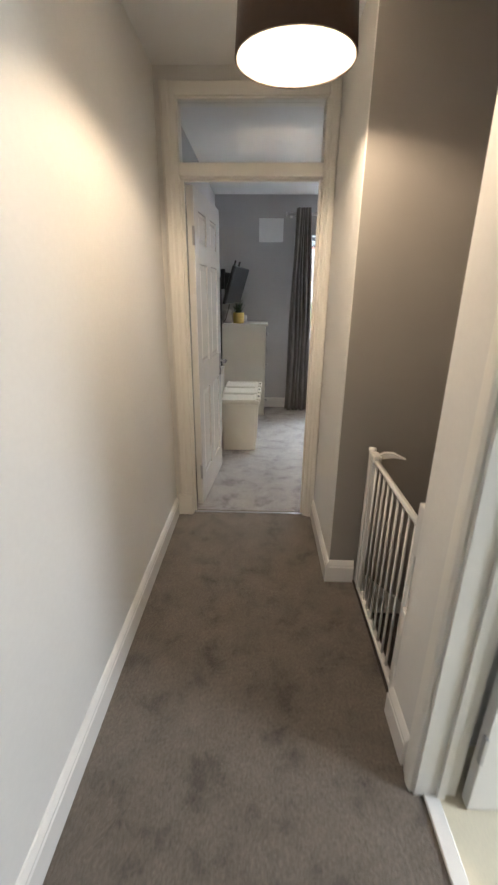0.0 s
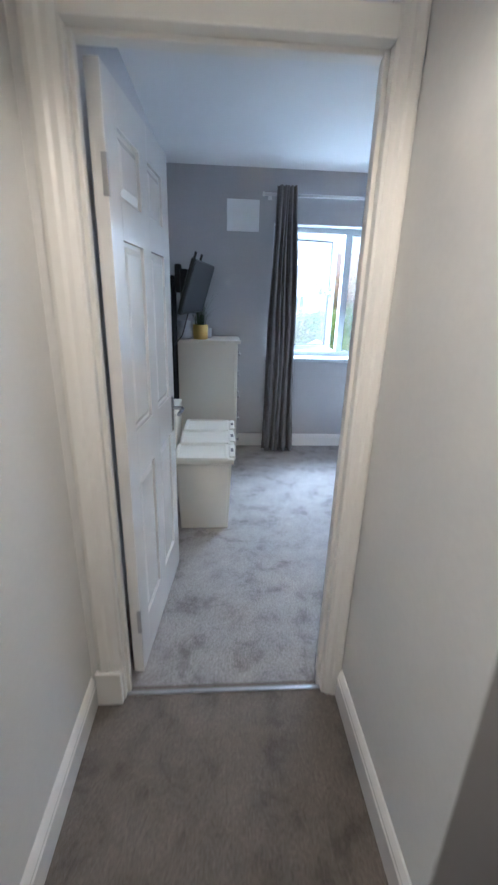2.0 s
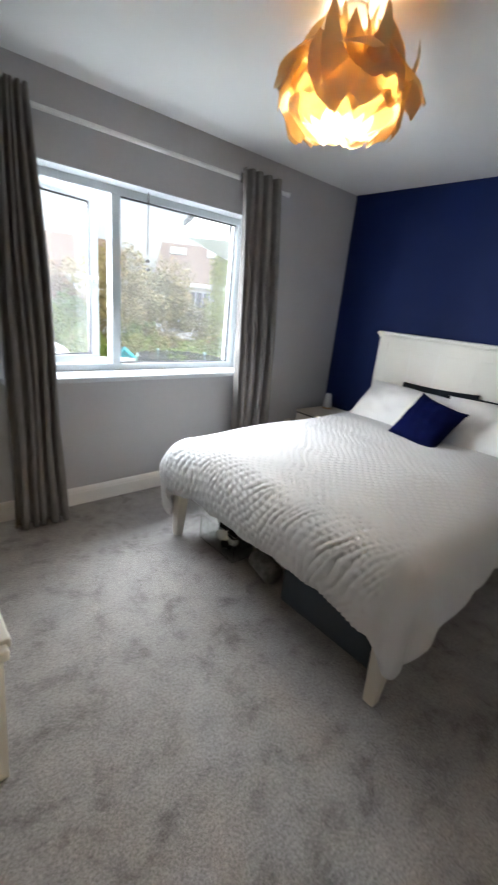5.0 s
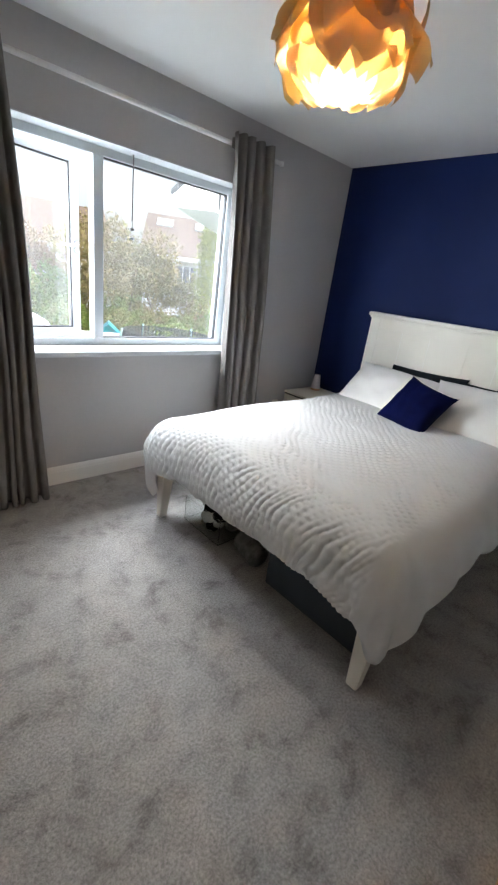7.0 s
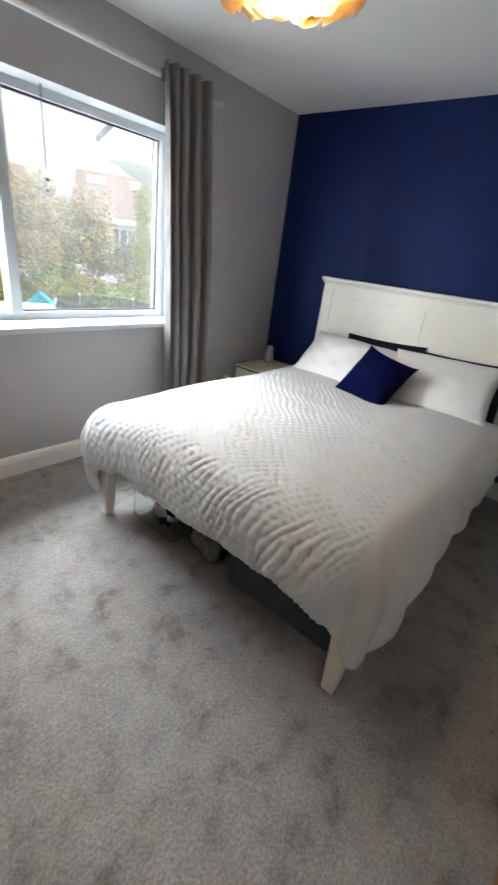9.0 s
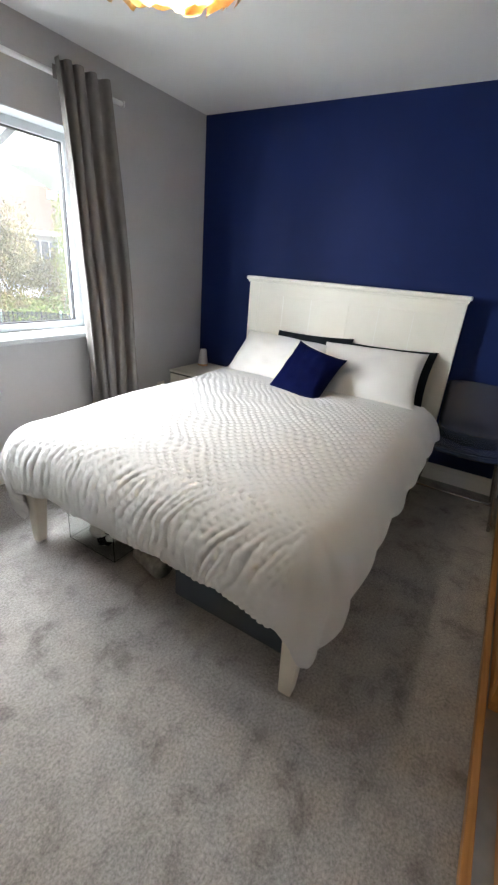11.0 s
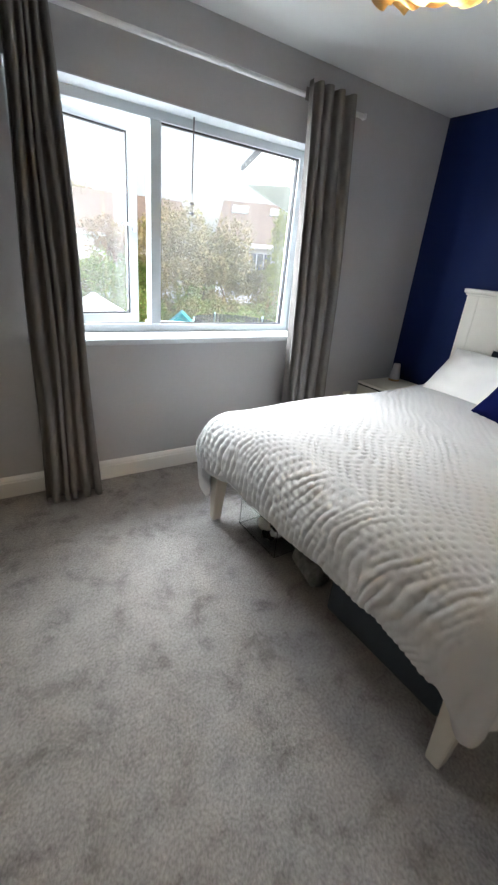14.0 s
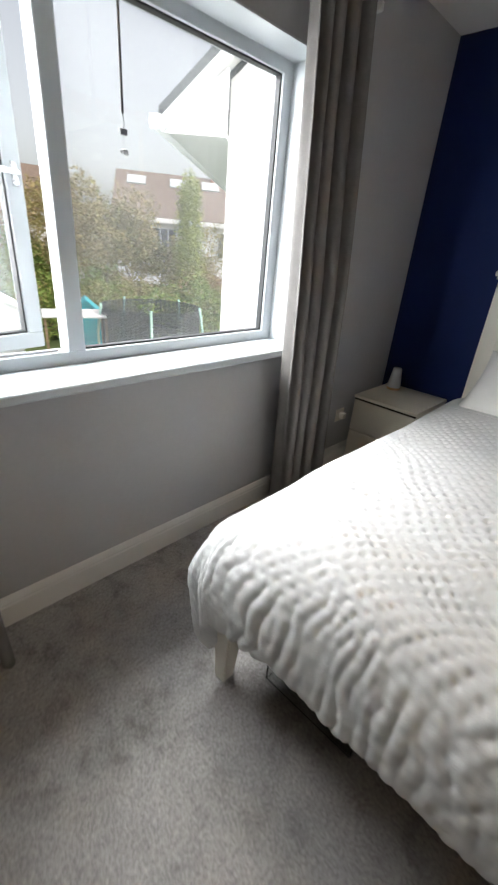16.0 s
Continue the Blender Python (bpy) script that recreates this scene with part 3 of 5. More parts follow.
def panel_door(name, label, width, height, thick, material, place, turn, handle_sign=1):
    """A six-panel moulded door hinged at its origin, leaf along +x, panels on both faces."""
    door = thing(name, label, "door", place, "", turn)
    door["kind"] = "structure"
    leaf = bmesh.new()
    s, r = 0.105, 0.10
    mid0, mid1 = width / 2 - 0.05, width / 2 + 0.05
    z_cuts = [0.0, 0.20, 0.80, 0.98, 1.58, 1.69, height - 0.11, height]
    box(0, width, -thick / 2 + 0.012, thick / 2 - 0.012, 0, height, bm=leaf)
    for f in (-1, 1):
        y0, y1 = (-thick / 2, -thick / 2 + 0.013) if f < 0 else (thick / 2 - 0.013, thick / 2)
        for x0, x1 in ((0, s), (mid0, mid1), (width - s, width)):
            box(x0, x1, y0, y1, 0, height, 0.0015, bm=leaf, segments=1)
        for z0, z1 in ((0, z_cuts[1]), (z_cuts[2], z_cuts[3]), (z_cuts[4], z_cuts[5]), (z_cuts[6], height)):
            for x0, x1 in ((s - 0.002, mid0 + 0.002), (mid1 - 0.002, width - s + 0.002)):
                box(x0, x1, y0 + 0.0004 * f, y1, z0, z1, 0.0015, bm=leaf, segments=1)
    part("leaf", leaf, material, door)
    for z0, z1 in ((z_cuts[1], z_cuts[2]), (z_cuts[3], z_cuts[4]), (z_cuts[5], z_cuts[6])):
        for x0, x1 in ((s, mid0), (mid1, width - s)):
            for f in (-1, 1):
                bm = bmesh.new()
                base, proud, e = thick / 2 - 0.0125, thick / 2 - 0.003, 0.022
                a = [bm.verts.new((x, f * base, z)) for x, z in ((x0 + 0.012, z0 + 0.012), (x1 - 0.012, z0 + 0.012), (x1 - 0.012, z1 - 0.012), (x0 + 0.012, z1 - 0.012))]
                b = [bm.verts.new((x, f * proud, z)) for x, z in ((x0 + 0.012 + e, z0 + 0.012 + e), (x1 - 0.012 - e, z0 + 0.012 + e), (x1 - 0.012 - e, z1 - 0.012 - e), (x0 + 0.012 + e, z1 - 0.012 - e))]
                for k in range(4):
                    bm.faces.new((a[k], a[(k + 1) % 4], b[(k + 1) % 4], b[k]))
                bm.faces.new(b)
                bm.faces.new(a[::-1])
                part("panel", bm, material, door)
    for f in (-1, 1):
        plate = part("handle_plate", box(width - 0.075, width - 0.035, f * thick / 2 - 0.004, f * thick / 2 + 0.004, 0.80, 0.97, 0.002), "metal", door, "chrome backplate")
        lever = bmesh.new()
        tube([(width - 0.055, f * thick / 2, 0.915), (width - 0.055, f * (thick / 2 + 0.05), 0.915), (width - 0.075, f * (thick / 2 + 0.056), 0.915), (width - 0.165, f * (thick / 2 + 0.054), 0.913)], 0.009, 10, lever)
        part("lever", lever, "metal", plate, "chrome lever handle")
    for z in (0.25, height - 0.25):
        part("hinge", box(-0.006, 0.004, -thick / 2 - 0.004, -thick / 2 + 0.012, z - 0.05, z + 0.05, 0.001), "steel", door, "steel butt hinge")
    return door


panel_door("door_1", "white gloss six-panel door standing open into the bedroom", 0.740, 1.975, 0.040, "gloss_white", (-0.275, 2.608, 0.012), 84.6)
panel_door("door_2", "white gloss six-panel bathroom door standing open", 0.745, 1.975, 0.036, "gloss_white", (0.765, 0.806, 0.016), 0.0)

bath_frame = setting("door_frame_bath", box(0.626, 0.752, 0.829, 0.849, 0, 2.0, 0.002), "satin_cream", "cream painted lining of the bathroom doorway")
part("door_stop", box(0.69, 0.715, 0.817, 0.829, 0, 2.0, 0.002), "satin_cream", bath_frame)
bm = upright(ARCH, 0.0, 0.0, 0, 2.06, 1)
part("architrave", moved(bm, pose(0.63, 0.915, 0, 0, 0, -90)), "satin_cream", bath_frame)
part("head", box(0.626, 0.752, 0.032, 0.829, 2.0, 2.02, 0.002), "satin_cream", bath_frame)
part("jamb", box(0.626, 0.752, 0.031, 0.05, 0, 2.0, 0.002), "satin_cream", bath_frame)

# window: frame set to the outside of the wall, white reveals, sill board, open casement
window = setting("window_1", box(WX0, WX1, 5.485, 5.555, WZ0, WZ0 + 0.052, 0.004), "upvc", "white plastic window with an open casement and a fixed light")
part("frame_bar", box(WX0, WX1, 5.485, 5.555, WZ1 - 0.05, WZ1, 0.004), "upvc", window)
part("frame_bar", box(WX0, WX0 + 0.055, 5.486, 5.554, WZ0 + 0.05, WZ1 - 0.048, 0.004), "upvc", window)
part("frame_bar", box(WX1 - 0.062, WX1, 5.486, 5.554, WZ0 + 0.05, WZ1 - 0.048, 0.004), "upvc", window)
part("mullion", box(1.189, 1.253, 5.478, 5.556, WZ0 + 0.05, WZ1 - 0.048, 0.006), "upvc", window)


def glazing(x0, x1, y, z0, z1, owner):
    """A pane with its black gasket and slim bead."""
    g = 0.007
    gasket = bmesh.new()
    for a, b, c, d in ((x0, x1, z0, z0 + g), (x0, x1, z1 - g, z1), (x0, x0 + g, z0 + g, z1 - g), (x1 - g, x1, z0 + g, z1 - g)):
        box(a, b, y - 0.022, y + 0.008, c, d, bm=gasket)
    part("gasket", gasket, "gasket", owner, "black rubber glazing seal")
    pane_ob = part("pane", box(x0 + 0.002, x1 - 0.002, y, y + 0.005, z0 + 0.002, z1 - 0.002), "window_glass", owner, "clear glass pane")
    pane_ob.visible_shadow = False


glazing(1.253, WX1 - 0.062, 5.52, WZ0 + 0.052, WZ1 - 0.05, window)

casement = part("casement", box(0.0, 0.635, 0.0, 0.058, 0.0, 0.058, 0.006), "upvc", window, "white casement pushed open outwards")
casement.matrix_world = pose(WX0 + 0.056, 5.540, WZ0 + 0.036, 0, 0, 11.5)
CH = WZ1 - WZ0 - 0.07
for x0, x1, z0, z1 in ((0.0, 0.635, CH - 0.058, CH), (0.0, 0.058, 0.056, CH - 0.056), (0.575, 0.635, 0.056, CH - 0.056)):
    part("sash_bar", box(x0, x1, 0.001, 0.057, z0, z1, 0.006), "upvc", casement)
glazing(0.058, 0.575, 0.03, 0.058, CH - 0.058, casement)
handle = bmesh.new()
box(0.595, 0.615, -0.012, 0.002, 0.53, 0.60, 0.003, bm=handle)
box(0.50, 0.612, -0.030, -0.012, 0.562, 0.580, 0.004, bm=handle)
part("window_handle", handle, "metal", casement, "pale metal espagnolette handle")
stay = bmesh.new()
box(0.60, 1.16, 5.500, 5.512, WZ0 + 0.054, WZ0 + 0.060, bm=stay)
part("friction_stay", stay, "steel", window, "steel friction stay")

reveal = bmesh.new()
box(WX0, WX1, WIN + 0.0, 5.485, WZ1 - 0.004, WZ1 + 0.003, bm=reveal)
setting("trim_reveal_top", reveal, "upvc", "white painted window reveal")
setting("trim_reveal_west", box(WX0 - 0.003, WX0 + 0.004, WIN, 5.485, WZ0, WZ1 - 0.004), "upvc", "white painted window reveal")
setting("trim_reveal_east", box(WX1 - 0.004, WX1 + 0.003, WIN, 5.485, WZ0, WZ1 - 0.004), "upvc", "white painted window reveal")
setting("window_sill", box(0.47, 2.31, 5.255, 5.487, 0.872, 0.906, 0.009, segments=3), "upvc", "white gloss window board with a rounded nose")

# bathroom window, seen by nobody but lighting the landing
bath_window = setting("window_2", box(2.44, 2.49, -0.45, 0.45, 0.95, 1.0, 0.004), "upvc", "white bathroom window frame")
part("frame_bar", box(2.44, 2.49, -0.45, 0.45, 1.95, 2.0, 0.004), "upvc", bath_window)

# stairs
for k in range(10):
    x, z = 0.672 + 0.235 * k, -0.19 * (k + 1)
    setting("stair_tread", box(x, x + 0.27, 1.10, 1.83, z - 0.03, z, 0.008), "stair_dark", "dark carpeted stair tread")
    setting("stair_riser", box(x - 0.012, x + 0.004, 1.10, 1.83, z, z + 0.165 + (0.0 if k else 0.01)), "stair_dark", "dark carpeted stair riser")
string = bmesh.new()
q = [(0.655, 0.09), (0.655, -0.16), (3.1, -2.14), (3.1, -1.89)]
for y in (1.806, 1.83):
    [string.verts.new((x, y, z)) for x, z in q]
string.verts.ensure_lookup_table()
v = string.verts
string.faces.new((v[0], v[1], v[2], v[3]))
string.faces.new((v[7], v[6], v[5], v[4]))
for k in range(4):
    string.faces.new((v[k], v[k + 4], v[(k + 1) % 4 + 4], v[(k + 1) % 4]))
setting("trim_stair_string", string, "gloss_white", "white painted stair string")
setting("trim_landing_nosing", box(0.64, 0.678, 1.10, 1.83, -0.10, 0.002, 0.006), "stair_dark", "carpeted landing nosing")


# ---------------------------------------------------------------- landing things
def hall_pendant():
    p = thing("pendant_lamp", "brown drum pendant shade with a white lining, lit", "lamp", (0.22, 1.49, 2.06))
    part("shade", lathe([(0.172, 0.0), (0.174, 0.004), (0.160, 0.215), (0.157, 0.215), (0.1705, 0.004), (0.172, 0.0)], 56), "brown_shade", p, "brown fabric drum shade", True)
    part("lining", lathe([(0.1695, 0.003), (0.1555, 0.213), (0.154, 0.213), (0.168, 0.003), (0.1695, 0.003)], 56), "shade_lining", p, "white shade lining", True)
    part("bulb", moved(lathe([(0.0, 0.0), (0.02, 0.006), (0.03, 0.03), (0.024, 0.055), (0.013, 0.075), (0.013, 0.09), (0.0, 0.092)], 20), pose(0, 0, 0.095)), "bulb_glow", p, "lit warm bulb", True)
    part("lamp_holder", moved(lathe([(0.0, 0), (0.018, 0), (0.018, 0.05), (0.006, 0.06), (0.0, 0.06)], 16), pose(0, 0, 0.188)), "plastic_white", p)
    ring = bmesh.new()
    for k in range(3):
        a = 2 * math.pi * k / 3
        tube([(0.018 * math.cos(a), 0.018 * math.sin(a), 0.21), (0.158 * math.cos(a), 0.158 * math.sin(a), 0.21)], 0.002, 6, ring)
    part("shade_carrier", ring, "plastic_white", p)
    part("cable", tube([(0, 0, 0.245), (0, 0, 0.39)], 0.004, 8), "plastic_white", p)
    part("ceiling_rose", moved(lathe([(0.0, 0), (0.02, 0), (0.045, 0.018), (0.048, 0.028), (0.0, 0.028)], 24), pose(0, 0, 0.382)), "plastic_white", p)


hall_pendant()


def stair_gate():
    g = thing("stair_gate", "white metal baby gate across the top of the stairs", "gate", (0.66, 1.15, 0.0))
    L = 0.665
    part("top_rail", tube([(0, 0.005, 0.735), (0, L - 0.02, 0.735)], 0.0125, 12), "gloss_white", g, "white tubular rail with worn edges", True)
    part("bottom_rail", box(-0.012, 0.012, 0.0, L, 0.012, 0.036, 0.005), "gloss_white", g)
    for k in range(9):
        y = 0.055 + k * 0.062
        part("bar", tube([(0, y, 0.036), (0, y, 0.728)], 0.0058, 8), "gloss_white", g, "", True)
    part("post", box(-0.014, 0.014, 0.0, 0.030, 0.012, 0.735, 0.005), "gloss_white", g)
    part("post", box(-0.014, 0.014, L - 0.085, L - 0.055, 0.012, 0.74, 0.005), "gloss_white", g)
    part("post", box(-0.012, 0.012, L - 0.038, L - 0.008, 0.012, 0.752, 0.005), "gloss_white", g)
    part("frame_cap", moved(lathe([(0, 0), (0.018, 0.0), (0.018, 0.02), (0.0, 0.024)], 16), pose(0, L - 0.02, 0.748)), "gloss_white", g, "", True)
    latch = bmesh.new()
    box(-0.020, 0.020, L - 0.115, L - 0.045, 0.725, 0.762, 0.008, bm=latch)
    own = bmesh.new()
    pts = [(0.0, 0.0), (0.03, 0.022), (0.07, 0.026), (0.125, 0.002), (0.075, 0.006), (0.03, -0.006)]
    lo = [own.verts.new((x, -0.012, z)) for x, z in pts]
    hi = [own.verts.new((x, 0.012, z)) for x, z in pts]
    own.faces.new(lo)
    own.faces.new(hi[::-1])
    for k in range(6):
        own.faces.new((lo[k], hi[k], hi[(k + 1) % 6], lo[(k + 1) % 6]))
    moved(own, pose(0.0, L - 0.085, 0.752, 0, 0, -15))
    join(latch, own)
    part("latch", latch, "gloss_white", g, "white plastic lift latch")
    for z0, z1 in ((0.66, 0.84), (0.20, 0.44)):
        part("wall_block", box(-0.030, 0.006, -0.075, -0.008, z0, z1, 0.006), "gloss_white", g, "white wall fixing block")
    for z in (0.735, 0.10):
        part("tension_bolt", tube([(0, -0.012, z), (0, 0.004, z)], 0.008, 8), "steel", g)


stair_gate()


# ---------------------------------------------------------------- bedroom things
def petal_lamp():
    p = thing("petal_pendant_lamp", "pendant lamp of overlapping translucent petals glowing orange", "lamp", (1.42, 3.91, 2.20))
    rng = random.Random(7)

    def petal(turn, top, low, spread, radius, flare, teeth, lift):
        """A bent sheet on the globe: top and low are its polar angles, its lower edge is cut into points, its upper corners stand off."""
        bm = bmesh.new()
        n_u, n_v = 18, 9
        jag = [rng.uniform(0.5, 1.0) for _ in range(teeth + 1)]
        skew, twist = rng.uniform(-0.25, 0.25), rng.uniform(-0.12, 0.12)
        grid = []
        for i in range(n_v + 1):
            v = i / n_v
            row = []
            for j in range(n_u + 1):
                w = 2 * j / n_u - 1
                cell = (w + 1) / 2 * teeth
                point = jag[min(int(cell), teeth)] * (1 - abs(2 * (cell - int(cell)) - 1)) if j < n_u else 0.0
                th = top + (low - top) * v + skew * w * 0.35 + 0.30 * point * v**3 - 0.22 * abs(w) ** 3 * (1 - v) * lift
                half = spread * (0.72 + 0.5 * math.sin(math.pi * (0.15 + 0.7 * v)))
                az = turn + half * w + twist * v
                r = radius * (1 + flare * v**3 + 0.30 * lift * abs(w) ** 3 * (1 - v) ** 2 + 0.05 * math.sin(3 * w + 4 * v + turn))
                ring = max(0.30, math.sin(min(max(th, 0.15), 2.75)))
                row.append(bm.verts.new((1.12 * r * ring * math.cos(az), 1.12 * r * ring * math.sin(az), r * 0.78 * math.cos(th))))
            grid.append(row)
        for a, b in zip(grid, grid[1:]):
            for j in range(n_u):
                bm.faces.new((a[j], a[j + 1], b[j + 1], b[j]))
        part("petal", bm, "petal", p, "", True)

    for k in range(6):
        petal(k * 1.047 + rng.uniform(-0.2, 0.2), 1.75, 2.30 + rng.uniform(-0.1, 0.2), 0.52, 0.172, 0.02, 3, 0.2)
    for k in range(7):
        petal(k * 0.898 + 0.4 + rng.uniform(-0.2, 0.2), 1.05 + rng.uniform(-0.2, 0.2), 1.90 + rng.uniform(-0.25, 0.3), 0.50, 0.180 * rng.uniform(0.94, 1.1), rng.uniform(0.0, 0.22), 2, 0.8)
    for k in range(6):
        petal(k * 1.047 + 0.2 + rng.uniform(-0.2, 0.2), 0.62 + rng.uniform(-0.2, 0.2), 1.35 + rng.uniform(-0.25, 0.25), 0.55, 0.188 * rng.uniform(0.94, 1.1), rng.uniform(0.05, 0.30), 2, 1.3)
    for k in range(4):
        petal(k * 1.571 + 0.9 + rng.uniform(-0.2, 0.2), 0.30, 0.95 + rng.uniform(-0.2, 0.2), 0.62, 0.190 * rng.uniform(0.94, 1.1), rng.uniform(0.05, 0.25), 1, 1.8)
    for k in range(6):
        petal(k * 1.047 + 0.55 + rng.uniform(-0.3, 0.3), 0.75 + 0.5 * (k % 2), 1.55 + 0.45 * (k % 2), 0.36, 0.188, rng.uniform(0.08, 0.24), 2, 2.4)
    part("bulb", moved(lathe([(0.0, 0.0), (0.025, 0.008), (0.034, 0.034), (0.026, 0.062), (0.013, 0.085), (0.013, 0.10), (0, 0.102)], 20), pose(0.0, 0.0, 0.02)), "bulb_glow", p, "lit warm bulb", True)
    part("cable", tube([(0, 0, 0.118), (0, 0, 0.245)], 0.003, 8), "plastic_white", p)
    part("ceiling_rose", moved(lathe([(0.0, 0), (0.025, 0), (0.048, 0.016), (0.05, 0.028), (0.0, 0.028)], 24), pose(0, 0, 0.242)), "plastic_white", p, "", True)


petal_lamp()


def curtain(name, label, top, bottom, folds, depth_top, depth_bottom, seed, rod_z=2.262):
    """A hanging pleated curtain with a slotted heading. top, bottom: (x0, x1)."""
    rng = random.Random(seed)
    c = thing(name, label, "curtain", ((bottom[0] + bottom[1]) / 2, WIN - 0.075, 0.0), "curtains at the bedroom window")
    cx = (bottom[0] + bottom[1]) / 2
    n_s, n_z = folds * 20, 40
    fold_round = 0.16 * (bottom[1] - bottom[0]) / folds
    offs = [rng.uniform(-0.5, 0.5) for _ in range(folds * 2 + 3)]
    bm = bmesh.new()
    sheets = []
    for side in (0, 1):
        rows = []
        for i in range(n_z + 1):
            f = i / n_z
            z = 2.318 - f * 2.306
            ease = f ** 0.8
            x0, x1 = top[0] + (bottom[0] - top[0]) * ease, top[1] + (bottom[1] - top[1]) * ease
            dep = depth_top + (depth_bottom - depth_top) * f
            row = []
            for j in range(n_s + 1):
                s = j / n_s
                ph = (s + 0.035 * math.sin(7.3 * s + seed) + 0.02 * math.sin(15.0 * s + 2 * seed)) * folds * 2 * math.pi
                k = int(s * folds * 2)
                wob = offs[k] * (1 - (s * folds * 2 - k)) + offs[k + 1] * (s * folds * 2 - k)
                y = dep * math.sin(ph + 0.5 * wob * f) * (1 + 0.25 * wob * f)
                x = x0 + (x1 - x0) * s - fold_round * math.sin(2 * ph) * (0.45 + 0.55 * f) + 0.006 * math.sin(9 * f + 5 * s)
                y -= 0.052 + 0.040 * min(1.0, f / 0.5) ** 1.3
                row.append(bm.verts.new((x - cx, y + (0.0018 if side else -0.0018), z + (0.0018 if side else 0))))
            rows.append(row)
        sheets.append(rows)
        for a, b in zip(rows, rows[1:]):
            for j in range(n_s):
                bm.faces.new((a[j], a[j + 1], b[j + 1], b[j]) if side == 0 else (a[j + 1], a[j], b[j], b[j + 1]))
    f0, b0 = sheets
    for i in range(n_z):
        bm.faces.new((f0[i][0], f0[i + 1][0], b0[i + 1][0], b0[i][0]))
        bm.faces.new((f0[i][-1], b0[i][-1], b0[i + 1][-1], f0[i + 1][-1]))
    for j in range(n_s):
        bm.faces.new((f0[0][j], b0[0][j], b0[0][j + 1], f0[0][j + 1]))
        bm.faces.new((f0[-1][j], f0[-1][j + 1], b0[-1][j + 1], b0[-1][j]))
    part("fabric", bm, "curtain", c, "", True)
    tape = bmesh.new()
    box(top[0] + 0.01 - cx, top[1] - 0.01 - cx, -0.022, -0.017, rod_z - 0.03, rod_z + 0.03, bm=tape)
    part("heading_tape", tape, "curtain", c)
    return c


curtain("curtain", "dark grey full-length pleated curtain drawn back beside the window", (0.505, 0.672), (0.450, 0.742), 5, 0.032, 0.042, 3)
curtain("curtain", "dark grey full-length pleated curtain gathered behind the bed", (2.01, 2.352), (2.08, 2.462), 4, 0.036, 0.050, 11)

rod = thing("curtain_rod", "white painted curtain pole on wall brackets", "curtain pole", (0.40, WIN - 0.075, 2.262))
part("pole", tube([(0, 0, 0), (2.11, 0, 0)], 0.0135, 16), "rod_white", rod, "", True)
for x in (-0.012, 2.106):
    part("finial", box(x, x + 0.016, -0.017, 0.017, -0.017, 0.017, 0.006), "rod_white", rod)
for x in (0.055, 2.065):
    bracket = bmesh.new()
    box(x - 0.008, x + 0.008, 0.0, 0.073, -0.006, 0.006, 0.002, bm=bracket)
    box(x - 0.016, x + 0.016, 0.068, 0.074, -0.03, 0.03, 0.002, bm=bracket)
    part("bracket", bracket, "rod_white", rod)

plate = thing("wall_plate", "square pale grey blanking panel on the window wall", "wall panel", (0.228, WIN, 2.106))
part("cover", box(-0.140, 0.140, -0.008, 0.0, -0.124, 0.124, 0.003), "plate_grey", plate)

wand = thing("blind_pull", "dark hanging pull with a small clip and crystal at the window", "blind pull", (1.42, 5.43, 2.055))
part("pull_rod", tube([(0, 0, 0.0), (0, 0, -0.36)], 0.0042, 8), "cord", wand)
part("string", tube([(0, 0, -0.36), (0.004, 0, -0.385), (0.002, 0, -0.40)], 0.0012, 6), "cord", wand)
part("clip", box(-0.012, 0.012, -0.006, 0.006, -0.417, -0.400, 0.002), "steel", wand)
part("thread", tube([(0, 0, -0.417), (0, 0, -0.45)], 0.0006, 6), "cord", wand)
gem = bmesh.new()
for k in range(7):
    own = bmesh.new()
    bmesh.ops.create_icosphere(own, subdivisions=1, radius=0.006)
    moved(own, pose(0.009 * math.cos(k * 2.4), 0.005 * math.sin(k * 2.4), -0.458 - 0.004 * (k % 3)))
    join(gem, own)
part("crystal", gem, "steel", wand, "small faceted crystal")


